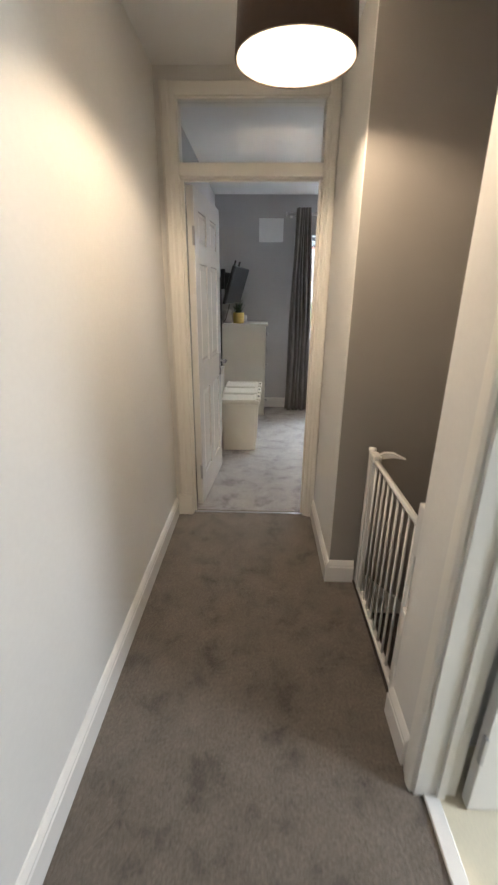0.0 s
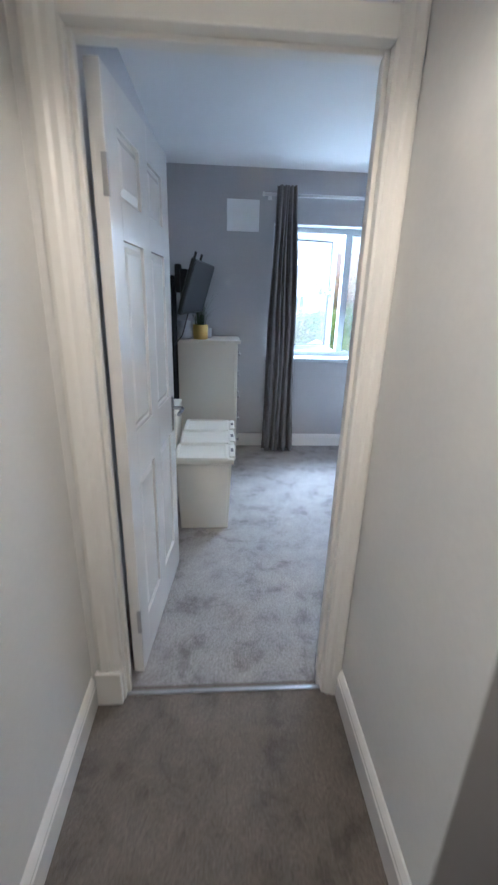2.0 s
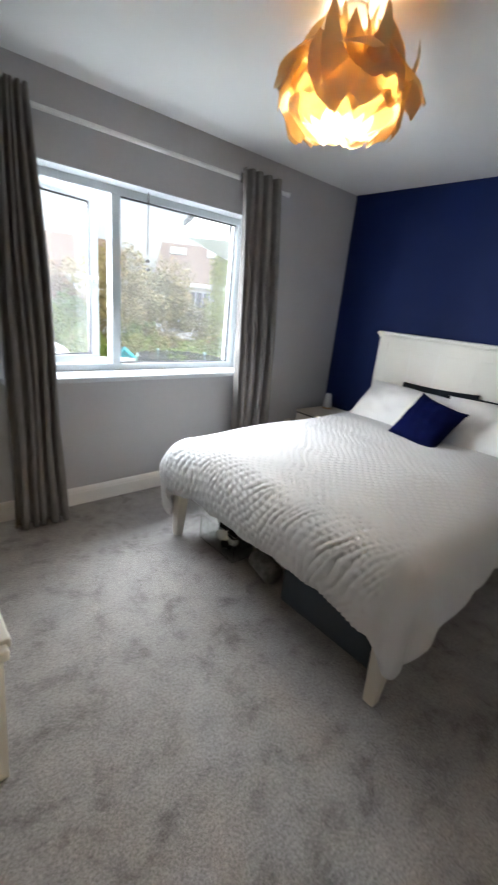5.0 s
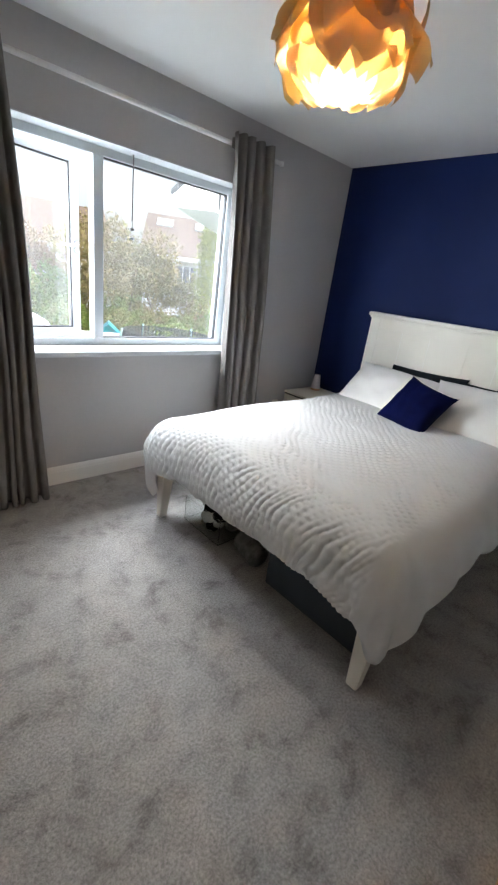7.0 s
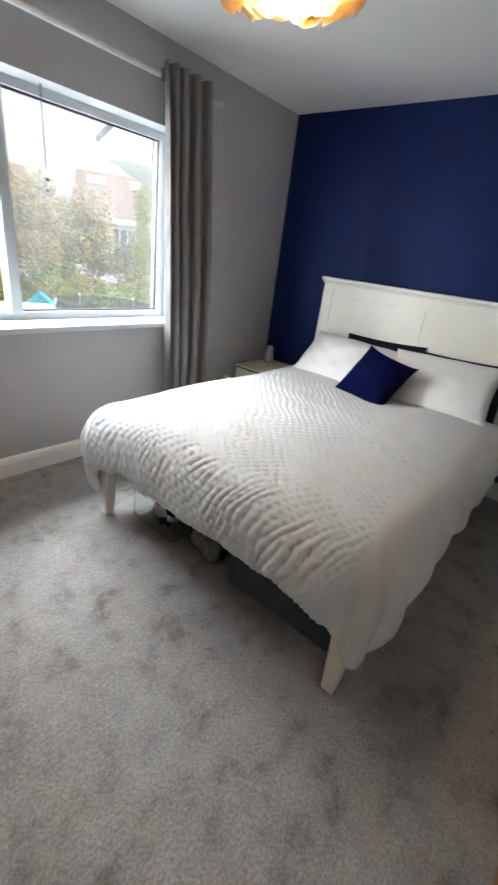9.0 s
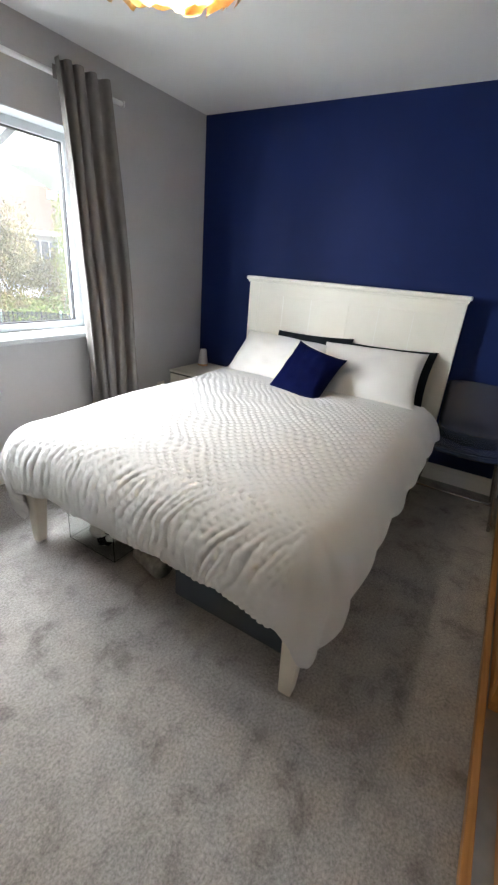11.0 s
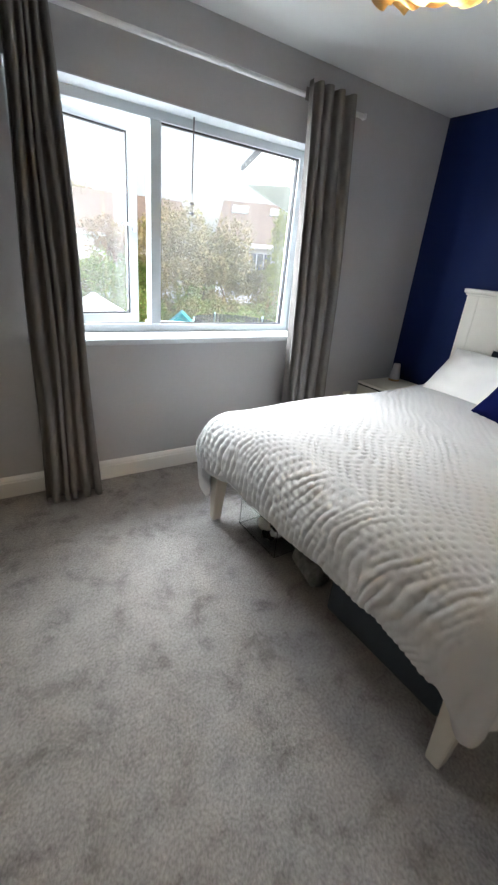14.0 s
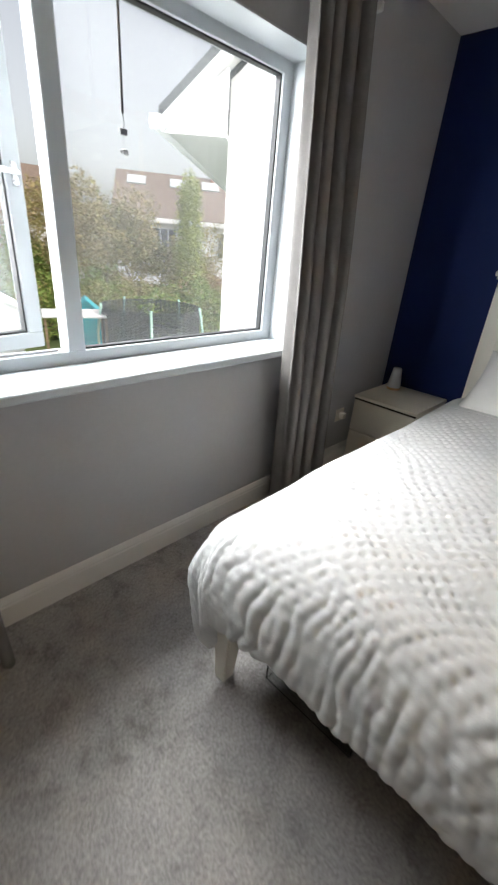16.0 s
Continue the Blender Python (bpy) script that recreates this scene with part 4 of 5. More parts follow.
def chest_of_drawers():
    c = thing("chest_of_drawers", "tall white wooden chest of drawers with dark knobs", "chest of drawers", (-0.078, 5.11, 0))
    x0, x1, y0, y1 = -0.275, 0.262, -0.190, 0.202
    part("top", box(x0 - 0.018, x1 + 0.028, y0 - 0.018, y1 + 0.006, 1.064, 1.091, 0.006), "chest_white", c)
    part("side_panel", box(x0, x1 - 0.02, y0, y0 + 0.018, 0.06, 1.064, 0.002), "chest_white", c)
    part("side_panel", box(x0, x1 - 0.02, y1 - 0.018, y1, 0.06, 1.064, 0.002), "chest_white", c)
    part("back_panel", box(x0 + 0.001, x0 + 0.010, y0 + 0.018, y1 - 0.018, 0.06, 1.064), "chest_white", c)
    part("corner_post", box(x1 - 0.030, x1, y0 - 0.004, y0 + 0.026, 0.0, 1.064, 0.003), "chest_white", c)
    part("corner_post", box(x1 - 0.030, x1, y1 - 0.026, y1 + 0.002, 0.0, 1.064, 0.003), "chest_white", c)
    part("plinth", box(x0 + 0.02, x1 - 0.006, y0 + 0.004, y1 - 0.004, 0.0, 0.06, 0.003), "chest_white", c)
    zs = [0.07, 0.275, 0.48, 0.685, 0.87, 1.055]
    for a, b in zip(zs, zs[1:]):
        front = part("drawer_front", box(x1 - 0.016, x1 + 0.004, y0 + 0.029, y1 - 0.029, a + 0.005, b - 0.005, 0.003), "chest_white", c)
        for y in (-0.09, 0.10):
            part("knob", moved(lathe([(0, 0), (0.006, 0), (0.006, 0.012), (0.015, 0.018), (0.013, 0.028), (0, 0.030)], 14), pose(x1 + 0.004, y, (a + b) / 2, 0, 90, 0)), "steel", front, "dark metal knob", True)


chest_of_drawers()


def bins():
    first = thing("storage_bin", "white plastic lidded storage bin, one of three in a row", "storage bin", (-0.057, 3.838, 0), "white bins in a row")
    body = bmesh.new()
    w0, w1, d0, d1, h = 0.150, 0.172, 0.122, 0.134, 0.462
    ring = []
    for z, w, d in ((0.0, w0, d0), (0.012, w0 + 0.004, d0 + 0.004), (h, w1, d1)):
        ring.append([body.verts.new((sx * w, sy * d, z)) for sx, sy in ((-1, -1), (1, -1), (1, 1), (-1, 1))])
    for a, b in zip(ring, ring[1:]):
        for k in range(4):
            body.faces.new((a[k], a[(k + 1) % 4], b[(k + 1) % 4], b[k]))
    body.faces.new(ring[0][::-1])
    body.faces.new(ring[-1])
    bmesh.ops.bevel(body, geom=[e for e in body.edges if abs(e.verts[0].co.z - e.verts[1].co.z) > 0.1], offset=0.018, segments=3, affect="EDGES")
    part("body", body, "plastic_white", first, "", True)
    lid = part("lid", box(-0.188, 0.186, -0.140, 0.140, h - 0.006, h + 0.030, 0.007), "plastic_white", first)
    rim = bmesh.new()
    for a in ((-0.184, 0.150, -0.136, -0.116), (-0.184, 0.150, 0.116, 0.136), (-0.184, -0.160, -0.116, 0.116), (0.130, 0.150, -0.116, 0.116)):
        box(*a, h + 0.026, h + 0.037, 0.004, bm=rim)
    part("rim", rim, "plastic_white", lid)
    clip = bmesh.new()
    box(0.158, 0.196, -0.110, 0.110, h + 0.012, h + 0.042, 0.006, bm=clip)
    part("catch", clip, "plastic_white", lid, "white lid catch")
    # Thin dark block on the catch paints the shade of a slot.
    part("slot_shade", box(0.168, 0.186, -0.030, 0.030, h + 0.040, h + 0.0435, 0.001), "cord", lid, "dark strip painted as shade in a slot of the catch")
    for k in (1, 2):
        copy_thing(first, pose(-0.057 + 0.006 * k, 3.838 + 0.288 * k, 0, 0, 0, (0, 1.5, -1.0)[k]))


bins()

side_box = thing("bedside_box", "low white storage cabinet standing behind the door", "cabinet", (-0.335, 4.33, 0))
part("body", box(-0.065, 0.065, -0.22, 0.22, 0.0, 0.645, 0.004), "chest_white", side_box)
part("top", box(-0.068, 0.072, -0.226, 0.226, 0.645, 0.668, 0.004), "chest_white", side_box)
part("door", box(0.065, 0.0685, -0.21, 0.21, 0.02, 0.63, 0.001), "chest_white", side_box)

# Added flat black slab for the dark column between the wall and the chest.
bag = bmesh.new()
box(-0.412, -0.315, 4.55, 4.885, 0.10, 1.58, 0.020, bm=bag, segments=3)
solo("black_slab", bag, "black_cloth", "tall flat black slab beside the chest of drawers", "bag")


def television():
    t = thing("television", "black flat television tilted forward on a wall arm", "television", (-0.125, 4.56, 1.46))
    tilt = pose(0, 0, 0, 0, 0, -9.3) @ pose(0, 0, 0, 0, 17.0, 0)
    part("cabinet", moved(box(-0.030, 0.0, -0.345, 0.345, -0.150, 0.215, 0.007), tilt), "black_plastic", t)
    part("screen", moved(box(0.0, 0.003, -0.335, 0.335, -0.138, 0.206, 0.001), tilt), "screen", t, "dark grey screen, off")
    back = bmesh.new()
    box(-0.065, -0.030, -0.22, 0.22, -0.12, 0.14, 0.010, bm=back)
    part("back_cover", moved(back, tilt), "black_plastic", t)
    rails = bmesh.new()
    for y in (-0.10, 0.10):
        box(-0.075, -0.060, y - 0.012, y + 0.012, -0.17, 0.26, 0.003, bm=rails)
    part("mount_rail", moved(rails, tilt), "black_plastic", t)
    arm = bmesh.new()
    box(-0.125, -0.065, -0.07, 0.07, -0.06, 0.16, 0.012, bm=arm)
    box(-0.175, -0.125, 0.06, 0.14, 0.00, 0.20, 0.012, bm=arm)
    tube([(-0.09, 0.0, 0.05), (-0.15, 0.10, 0.10), (-0.28, 0.18, 0.12)], 0.015, 10, arm)
    tube([(-0.15, 0.10, 0.03), (-0.15, 0.10, 0.17)], 0.020, 10, arm)
    part("arm", arm, "black_plastic", t, "black jointed wall arm")
    part("wall_bracket", box(-0.294, -0.268, 0.12, 0.24, -0.03, 0.24, 0.006), "black_plastic", t)
    cable = bmesh.new()
    tube([(-0.06, -0.05, -0.10), (-0.12, -0.02, -0.30), (-0.22, 0.06, -0.42), (-0.27, 0.12, -0.60)], 0.004, 6, cable)
    part("cable", cable, "black_plastic", t)


television()

vase = thing("vase", "white glazed vase on the chest of drawers", "vase", (-0.262, 5.0, 1.091))
part("body", lathe([(0.0, 0), (0.040, 0), (0.056, 0.012), (0.060, 0.045), (0.050, 0.085), (0.044, 0.110), (0.052, 0.140), (0.054, 0.148), (0.049, 0.146), (0.040, 0.110), (0.0, 0.10)], 28), "glaze", vase, "", True)


def potted_plant():
    p = thing("potted_plant", "small grassy plant in a brass-coloured pot on the chest", "plant", (-0.132, 5.0, 1.091))
    part("pot", lathe([(0, 0), (0.058, 0), (0.064, 0.004), (0.066, 0.118), (0.064, 0.120), (0.060, 0.116), (0.058, 0.10), (0, 0.098)], 32), "gold", p, "polished brass-coloured pot", True)
    part("soil", moved(lathe([(0, 0), (0.057, 0), (0.057, 0.006), (0, 0.008)], 20), pose(0, 0, 0.098)), "soil", p)
    rng = random.Random(5)
    bm = bmesh.new()
    for _ in range(150):
        a, lean, h = rng.uniform(0, 6.283), rng.uniform(0.02, 0.13), rng.uniform(0.08, 0.24)
        if rng.random() < 0.04:
            h, lean = 0.33, 0.14
        r = rng.uniform(0, 0.045)
        b0 = Vector((r * math.cos(a), r * math.sin(a), 0.10))
        d = Vector((math.cos(a), math.sin(a), 0))
        s = Vector((-d.y, d.x, 0)) * 0.0028
        prev = None
        for k in range(5):
            f = k / 4
            c = b0 + d * lean * f * f + Vector((0, 0, h * (f - 0.15 * f * f)))
            w = s * (1 - f * 0.9)
            cur = (bm.verts.new(c - w), bm.verts.new(c + w))
            if prev:
                bm.faces.new((prev[0], prev[1], cur[1], cur[0]))
            prev = cur
    part("foliage", bm, "plant_green", p, "dark green grassy leaves")


potted_plant()
cup = thing("cup", "small white cup behind the potted plant", "cup", (-0.075, 5.12, 1.091))
part("body", lathe([(0, 0), (0.028, 0), (0.036, 0.01), (0.038, 0.085), (0.035, 0.085), (0.033, 0.012), (0, 0.010)], 24), "glaze", cup, "", True)


# ---- bed


def bed():
    b = thing("bed", "cream painted wooden double bed with a panelled headboard", "bed", (2.26, 3.91, 0))
    o = Vector((2.26, 3.91, 0))

    def blk(x0, x1, y0, y1, z0, z1, e=0.004):
        return box(x0 - o.x, x1 - o.x, y0 - o.y, y1 - o.y, z0, z1, e)

    def leg(x, y, s):
        bm = bmesh.new()
        rings = []
        for z, half, sh in ((0.0, 0.024, 0.0), (0.345, 0.040, 0.0)):
            rings.append([bm.verts.new((x - o.x + s * (0.038 - half) + a * half, y - o.y + a2 * half, z)) for a, a2 in ((-1, -1), (1, -1), (1, 1), (-1, 1))])
        for k in range(4):
            bm.faces.new((rings[0][k], rings[0][(k + 1) % 4], rings[1][(k + 1) % 4], rings[1][k]))
        bm.faces.new(rings[0][::-1])
        bm.faces.new(rings[1])
        bmesh.ops.bevel(bm, geom=bm.edges[:], offset=0.004, segments=2, affect="EDGES")
        return bm

    for x, y, s in ((1.268, 3.185, -1), (1.268, 4.640, -1), (3.27, 3.185, 1), (3.27, 4.640, 1)):
        part("leg", leg(x, y, s), "bed_cream", b, "cream tapered leg")
    part("foot_rail", blk(1.235, 1.262, 3.15, 4.675, 0.335, 0.43), "bed_cream", b)
    part("side_rail", blk(1.262, 3.30, 3.15, 3.175, 0.335, 0.43), "bed_cream", b)
    part("side_rail", blk(1.262, 3.30, 4.65, 4.675, 0.335, 0.43), "bed_cream", b)
    part("slat_base", blk(1.264, 3.298, 3.177, 4.648, 0.33, 0.36), "beech", b)
    head = part("headboard", blk(3.325, 3.365, 3.115, 4.735, 0.12, 1.300, 0.004), "bed_cream", b, "cream panelled headboard")
    part("cap", blk(3.295, 3.385, 3.095, 4.755, 1.300, 1.330, 0.008), "bed_cream", head)
    part("cap_moulding", blk(3.308, 3.326, 3.105, 4.745, 1.284, 1.301, 0.006), "bed_cream", head)
    for y0, y1 in ((3.115, 3.205), (3.880, 3.970), (4.645, 4.735)):
        part("stile", blk(3.3215, 3.327, y0, y1, 0.30, 1.284, 0.002), "bed_cream", head)
    part("rail", blk(3.322, 3.327, 3.205, 4.645, 1.20, 1.284, 0.002), "bed_cream", head)
    for y in (3.42, 3.66, 4.18, 4.42):
        part("groove", blk(3.3235, 3.3262, y - 0.002, y + 0.002, 0.5, 1.20, 0.0), "satin_cream", head)
    return b


bed()
mattress = thing("mattress", "white mattress on the bed frame", "mattress", (2.28, 3.91, 0.36))
part("body", box(-1.02, 1.02, -0.73, 0.73, 0, 0.20, 0.05, segments=4), "pillow_white", mattress)
sheet = thing("bed_sheet", "plain white sheet folded over at the head of the bed", "sheet", (2.28, 3.91, 0.36))
part("cover", box(0.2, 1.03, -0.745, 0.745, 0.02, 0.232, 0.06, segments=5), "duvet", sheet, "", True)


def duvet():
    """A quilted cover laid over the bed: flat on top, rolled over the edges, with rows of seersucker puckers."""
    top, bulge, fall = 0.668, 0.170, 0.225
    xf, y0, y1 = 1.140 + bulge, 3.052 + bulge, 4.775 - bulge
    width, long = y1 - y0, 1.73
    s = np.concatenate([np.arange(-long, -0.001, 0.0066), np.linspace(0, 1, 64)])
    t = np.concatenate([np.linspace(-1, 0, 52), np.arange(0.0066, width - 0.001, 0.0066), width + np.linspace(0, 1, 64)])
    S, T = np.meshgrid(s, t, indexing="ij")
    rng = np.random.RandomState(4)

    def waves(a, b, n, lo, hi):
        w = np.zeros_like(a)
        for _ in range(n):
            ang, k, ph = rng.uniform(0, 2 * np.pi), rng.uniform(lo, hi), rng.uniform(0, 6.3)
            w += np.sin(k * (a * np.cos(ang) + b * np.sin(ang)) + ph)
        return w / np.sqrt(n)

    # how far the cloth reaches over the foot, the sides and the corners, as parts of each reach
    foot, near, far = np.maximum(S, 0), np.maximum(-T, 0), np.maximum(T - width, 0)
    side = np.maximum(near, far)
    part_out = np.maximum(foot, side)
    turn = np.arctan2(side, foot + 1e-9)
    turn = np.where(part_out > 0, turn, 0)
    lie_x, lie_y = np.minimum(S, 0), np.clip(T, 0, width)
    across = turn / (np.pi / 2)
    corner = np.sin(2 * turn) ** 1.5
    side_reach = np.where(near > 0, 0.340 + 0.012 * np.sin(S * 17 + 1), 0.40)
    foot_reach = 0.372 + 0.006 * np.sin(lie_y * 21) + 0.004 * np.sin(lie_y * 47)
    near_end, far_end = np.exp(-((lie_y / 0.14) ** 2)), np.exp(-(((width - lie_y) / 0.14) ** 2))
    foot_reach = foot_reach + 0.045 * near_end + 0.06 * far_end
    side_reach = side_reach + 0.06 * np.exp(-((lie_x / 0.22) ** 2))
    reach = foot_reach * (1 - across) + side_reach * across + np.where(near > 0, 0.175, 0.18) * corner
    d = part_out * reach
    quarter = np.pi / 2 * np.sqrt((bulge**2 + fall**2) / 2)
    bent = np.minimum(d / quarter, 1) * np.pi / 2
    rest = np.maximum(d - quarter, 0)
    out = bulge * np.sin(bent) - 0.10 * rest
    down = fall * (1 - np.cos(bent)) + rest
    hang = np.clip(down / 0.22, 0, 1)
    out = out + hang * corner * 0.016 * np.sin(turn * 9 + 1.0)
    out = out - 0.035 * np.clip((part_out - 0.88) / 0.12, 0, 1) ** 2
    # distances over the cloth itself
    U = lie_x + d * np.cos(turn) * (part_out > 0)
    V = lie_y + np.where(near > 0, -1, 1) * d * np.sin(turn)
    X = xf - lie_x - out * np.cos(turn)
    Y = np.where(near > 0, y0 - out * np.sin(turn), y0 + lie_y + out * np.sin(turn))
    Z = top - down
    # crown and lumps of the filling
    Z += 0.012 * waves(U, V, 5, 3, 7) * (1 - hang)
    Z -= 0.016 * np.clip((np.abs(lie_y - width / 2) / (width / 2)) ** 4, 0, 1) * (1 - hang)
    # short staggered tucks on top, long slanting gathers where it hangs over the foot; the near side is plain
    wob = 0.25 * waves(U, V, 4, 10, 24)
    cols = (V + 0.007 * np.sin(U * 9 + 1) + 0.30 * np.maximum(U, 0)) / 0.0235
    col = np.floor(cols)
    colf = cols - col
    puckered = np.clip((1.46 + U) / 0.10, 0, 1) * np.clip((V + 0.05) / 0.08, 0, 1)
    tuck = 0.45 - 1.5 * np.maximum(0, np.cos(2 * np.pi * U / 0.058 + np.pi * col + 8.0 * wob)) ** 1.2 * np.sin(np.pi * colf) ** 0.8
    gather = np.clip((U + 0.02) / 0.22, 0, 1) * puckered
    fine = (0.0042 * (1 - 0.35 * gather)) * tuck * puckered * (1 + 0.35 * waves(U, V, 4, 14, 40))
    sway = 0.016 * waves(U, V, 5, 10, 22) + 0.008 * waves(U, V, 5, 30, 55)
    slant = 0.10 + 0.75 * np.clip(1 - V / width, 0, 1) ** 2
    run = (V - slant * U + sway) / 0.036
    ridge = 2.0 * np.abs(np.sin(np.pi * run)) ** 0.7 - 1.0
    run2 = (V - 0.6 * slant * U + 1.4 * sway + 0.4) / 0.050
    ridge2 = 2.0 * np.abs(np.sin(np.pi * run2)) ** 0.8 - 1.0
    blend = np.clip(0.5 + 0.6 * waves(U, V, 5, 16, 38), 0, 1)
    fine += 0.0056 * gather * (ridge * blend + ridge2 * (1 - blend)) * (0.75 + 0.35 * waves(U, V, 4, 18, 40))
    fine += hang * 0.0045 * waves(U, V, 6, 10, 18)
    fine += hang * (near > 0) * 0.006 * np.sin(U * 24 + 2 * wob)
    P = np.stack([X, Y, Z], -1)
    N = np.cross(np.gradient(P, axis=0), np.gradient(P, axis=1))
    N /= np.linalg.norm(N, axis=-1, keepdims=True) + 1e-9
    if N[len(s) // 3, len(t) // 2][2] < 0:
        N = -N
    P = P + N * fine[..., None]
    ns, nt = P.shape[:2]
    c = Vector((2.1, 3.91, top))
    verts = (P.reshape(-1, 3) - np.array(c)).tolist()
    idx = np.arange(ns * nt).reshape(ns, nt)
    quads = np.stack([idx[:-1, :-1], idx[:-1, 1:], idx[1:, 1:], idx[1:, :-1]], -1)
    d = thing("duvet", "white seersucker duvet with puckered rows spread over the bed", "duvet", tuple(c))
    cut = int(np.argmax(s > -1.50))
    for name, chosen, label in (("plain_border", quads[:cut], "plain white border at the head"), ("puckered_panel", quads[cut:], "puckered white seersucker panel")):
        faces = chosen.reshape(-1, 4)
        used, back = np.unique(faces, return_inverse=True)
        me = bpy.data.meshes.new(name)
        me.from_pydata([verts[k] for k in used], [], back.reshape(-1, 4).tolist())
        me.materials.append(M["duvet"])
        for p in me.polygons:
            p.use_smooth = True
        ob = new(name, me)
        ob.parent = d
        ob["label"] = label
        mod = ob.modifiers.new("thickness", "SOLIDIFY")
        mod.thickness, mod.offset = 0.010, 0


duvet()


def cushion_mesh(w, h, thick, seed, n=34, pinch=0.10, sharp=2.6):
    """A stuffed pillow: flat seam all round, drawn-in sides and soft creases."""
    rng = np.random.RandomState(seed)
    u = np.linspace(-1, 1, n)
    U, V = np.meshgrid(u, u, indexing="ij")
    ex = 1 - pinch * (1 - np.abs(V) ** 2.2)
    ey = 1 - pinch * (1 - np.abs(U) ** 2.2)
    X, Y = U * w / 2 * ey ** 0 * (1 - pinch * (1 - V**2) * np.abs(U) ** 3), V * h / 2 * (1 - pinch * (1 - U**2) * np.abs(V) ** 3)
    body = ((1 - np.abs(U) ** sharp) * (1 - np.abs(V) ** sharp)) ** 0.55
    lump = np.zeros_like(U)
    for _ in range(6):
        a, k, p = rng.uniform(0, 6.3), rng.uniform(2, 6), rng.uniform(0, 6.3)
        lump += np.sin(k * (U * np.cos(a) + V * np.sin(a)) + p)
    crease = np.zeros_like(U)
    for _ in range(5):
        a, k, p = rng.uniform(0, 6.3), rng.uniform(9, 17), rng.uniform(0, 6.3)
        crease += np.sin(k * (U * np.cos(a) + V * np.sin(a)) + p)
    z = thick / 2 * body * (1 + 0.035 * lump) + 0.0022 * crease * body
    bm = bmesh.new()
    front = [[bm.verts.new((X[i, j], Y[i, j], z[i, j] + 0.003)) for j in range(n)] for i in range(n)]
    back = [[bm.verts.new((X[i, j], Y[i, j], -z[i, j] * 0.9 - 0.003)) for j in range(n)] for i in range(n)]
    for i in range(n - 1):
        for j in range(n - 1):
            bm.faces.new((front[i][j], front[i + 1][j], front[i + 1][j + 1], front[i][j + 1]))
            bm.faces.new((back[i][j], back[i][j + 1], back[i + 1][j + 1], back[i + 1][j]))
    edge = [(i, 0) for i in range(n)] + [(n - 1, j) for j in range(1, n)] + [(i, n - 1) for i in range(n - 2, -1, -1)] + [(0, j) for j in range(n - 2, 0, -1)]
    for (i, j), (k, l) in zip(edge, edge[1:] + edge[:1]):
        bm.faces.new((front[i][j], back[i][j], back[k][l], front[k][l]))
    return bm


def stood(place, lean, yaw=0.0, spin=0.0):
    """Stands a cushion made flat: its width along y, its face towards the foot of the bed, leaning back."""
    return Matrix.Translation(place) @ pose(0, 0, 0, 0, 0, yaw) @ Matrix(((0, math.sin(radians(lean)), -math.cos(radians(lean)), 0), (1, 0, 0, 0), (0, math.cos(radians(lean)), math.sin(radians(lean)), 0), (0, 0, 0, 1))) @ pose(0, 0, 0, 0, 0, spin)


def pillow(name, label, w, h, thick, material, place, lean, yaw=0.0, spin=0.0, seed=1, pinch=0.06, sharp=2.6, group=""):
    ob = solo(name, cushion_mesh(w, h, thick, seed, pinch=pinch, sharp=sharp), material, label, "pillow", group, "", True)
    ob.matrix_world = stood(place, lean, yaw, spin)
    return ob


pillow("pillow", "white pillow propped against the dark pillow at the headboard", 0.74, 0.43, 0.17, "pillow_white", (3.01, 4.25, 0.775), 48, 0, 2, 1, group="pillows on the bed")
pillow("pillow", "white pillow propped against the dark pillow at the headboard", 0.70, 0.44, 0.17, "pillow_white", (3.04, 3.585, 0.785), 44, 3, -2, 2, group="pillows on the bed")
pillow("dark_pillow", "black-green pillow leaning on the headboard behind a white one", 0.62, 0.46, 0.12, "dark_linen", (3.185, 4.10, 0.760), 33, 0, -2, 3)
pillow("dark_pillow", "black-green pillow leaning on the headboard behind a white one", 0.70, 0.46, 0.12, "dark_linen", (3.185, 3.55, 0.755), 33, 0, -2, 4)
pillow("cushion", "navy velvet scatter cushion resting on the white pillows", 0.39, 0.39, 0.16, "velvet", (2.785, 3.915, 0.770), 38, -4, 12, 5, pinch=0.12)


def nightstand():
    n = thing("nightstand", "cream two-drawer bedside cabinet beside the bed", "nightstand", (3.20, 5.062, 0))
    x0, x1, y0, y1 = -0.235, 0.230, -0.212, 0.212
    part("top", box(x0 - 0.008, x1, y0 - 0.004, y1 + 0.004, 0.497, 0.516, 0.003), "night_white", n)
    part("side_panel", box(x0 + 0.02, x1, y0, y0 + 0.018, 0.0, 0.497, 0.002), "night_white", n)
    part("side_panel", box(x0 + 0.02, x1, y1 - 0.018, y1, 0.0, 0.497, 0.002), "night_white", n)
    part("back_panel", box(x1 - 0.010, x1 - 0.001, y0 + 0.018, y1 - 0.018, 0.0, 0.497), "night_white", n)
    part("plinth", box(x0 + 0.03, x0 + 0.05, y0 + 0.018, y1 - 0.018, 0.0, 0.05), "night_white", n)
    for z0, z1 in ((0.050, 0.262), (0.270, 0.482)):
        part("drawer_front", box(x0, x0 + 0.020, y0 + 0.001, y1 - 0.001, z0, z1, 0.003), "night_white", n)
        part("drawer_box", box(x0 + 0.02, x1 - 0.03, y0 + 0.03, y1 - 0.03, z0 + 0.02, z1 - 0.04), "night_white", n)
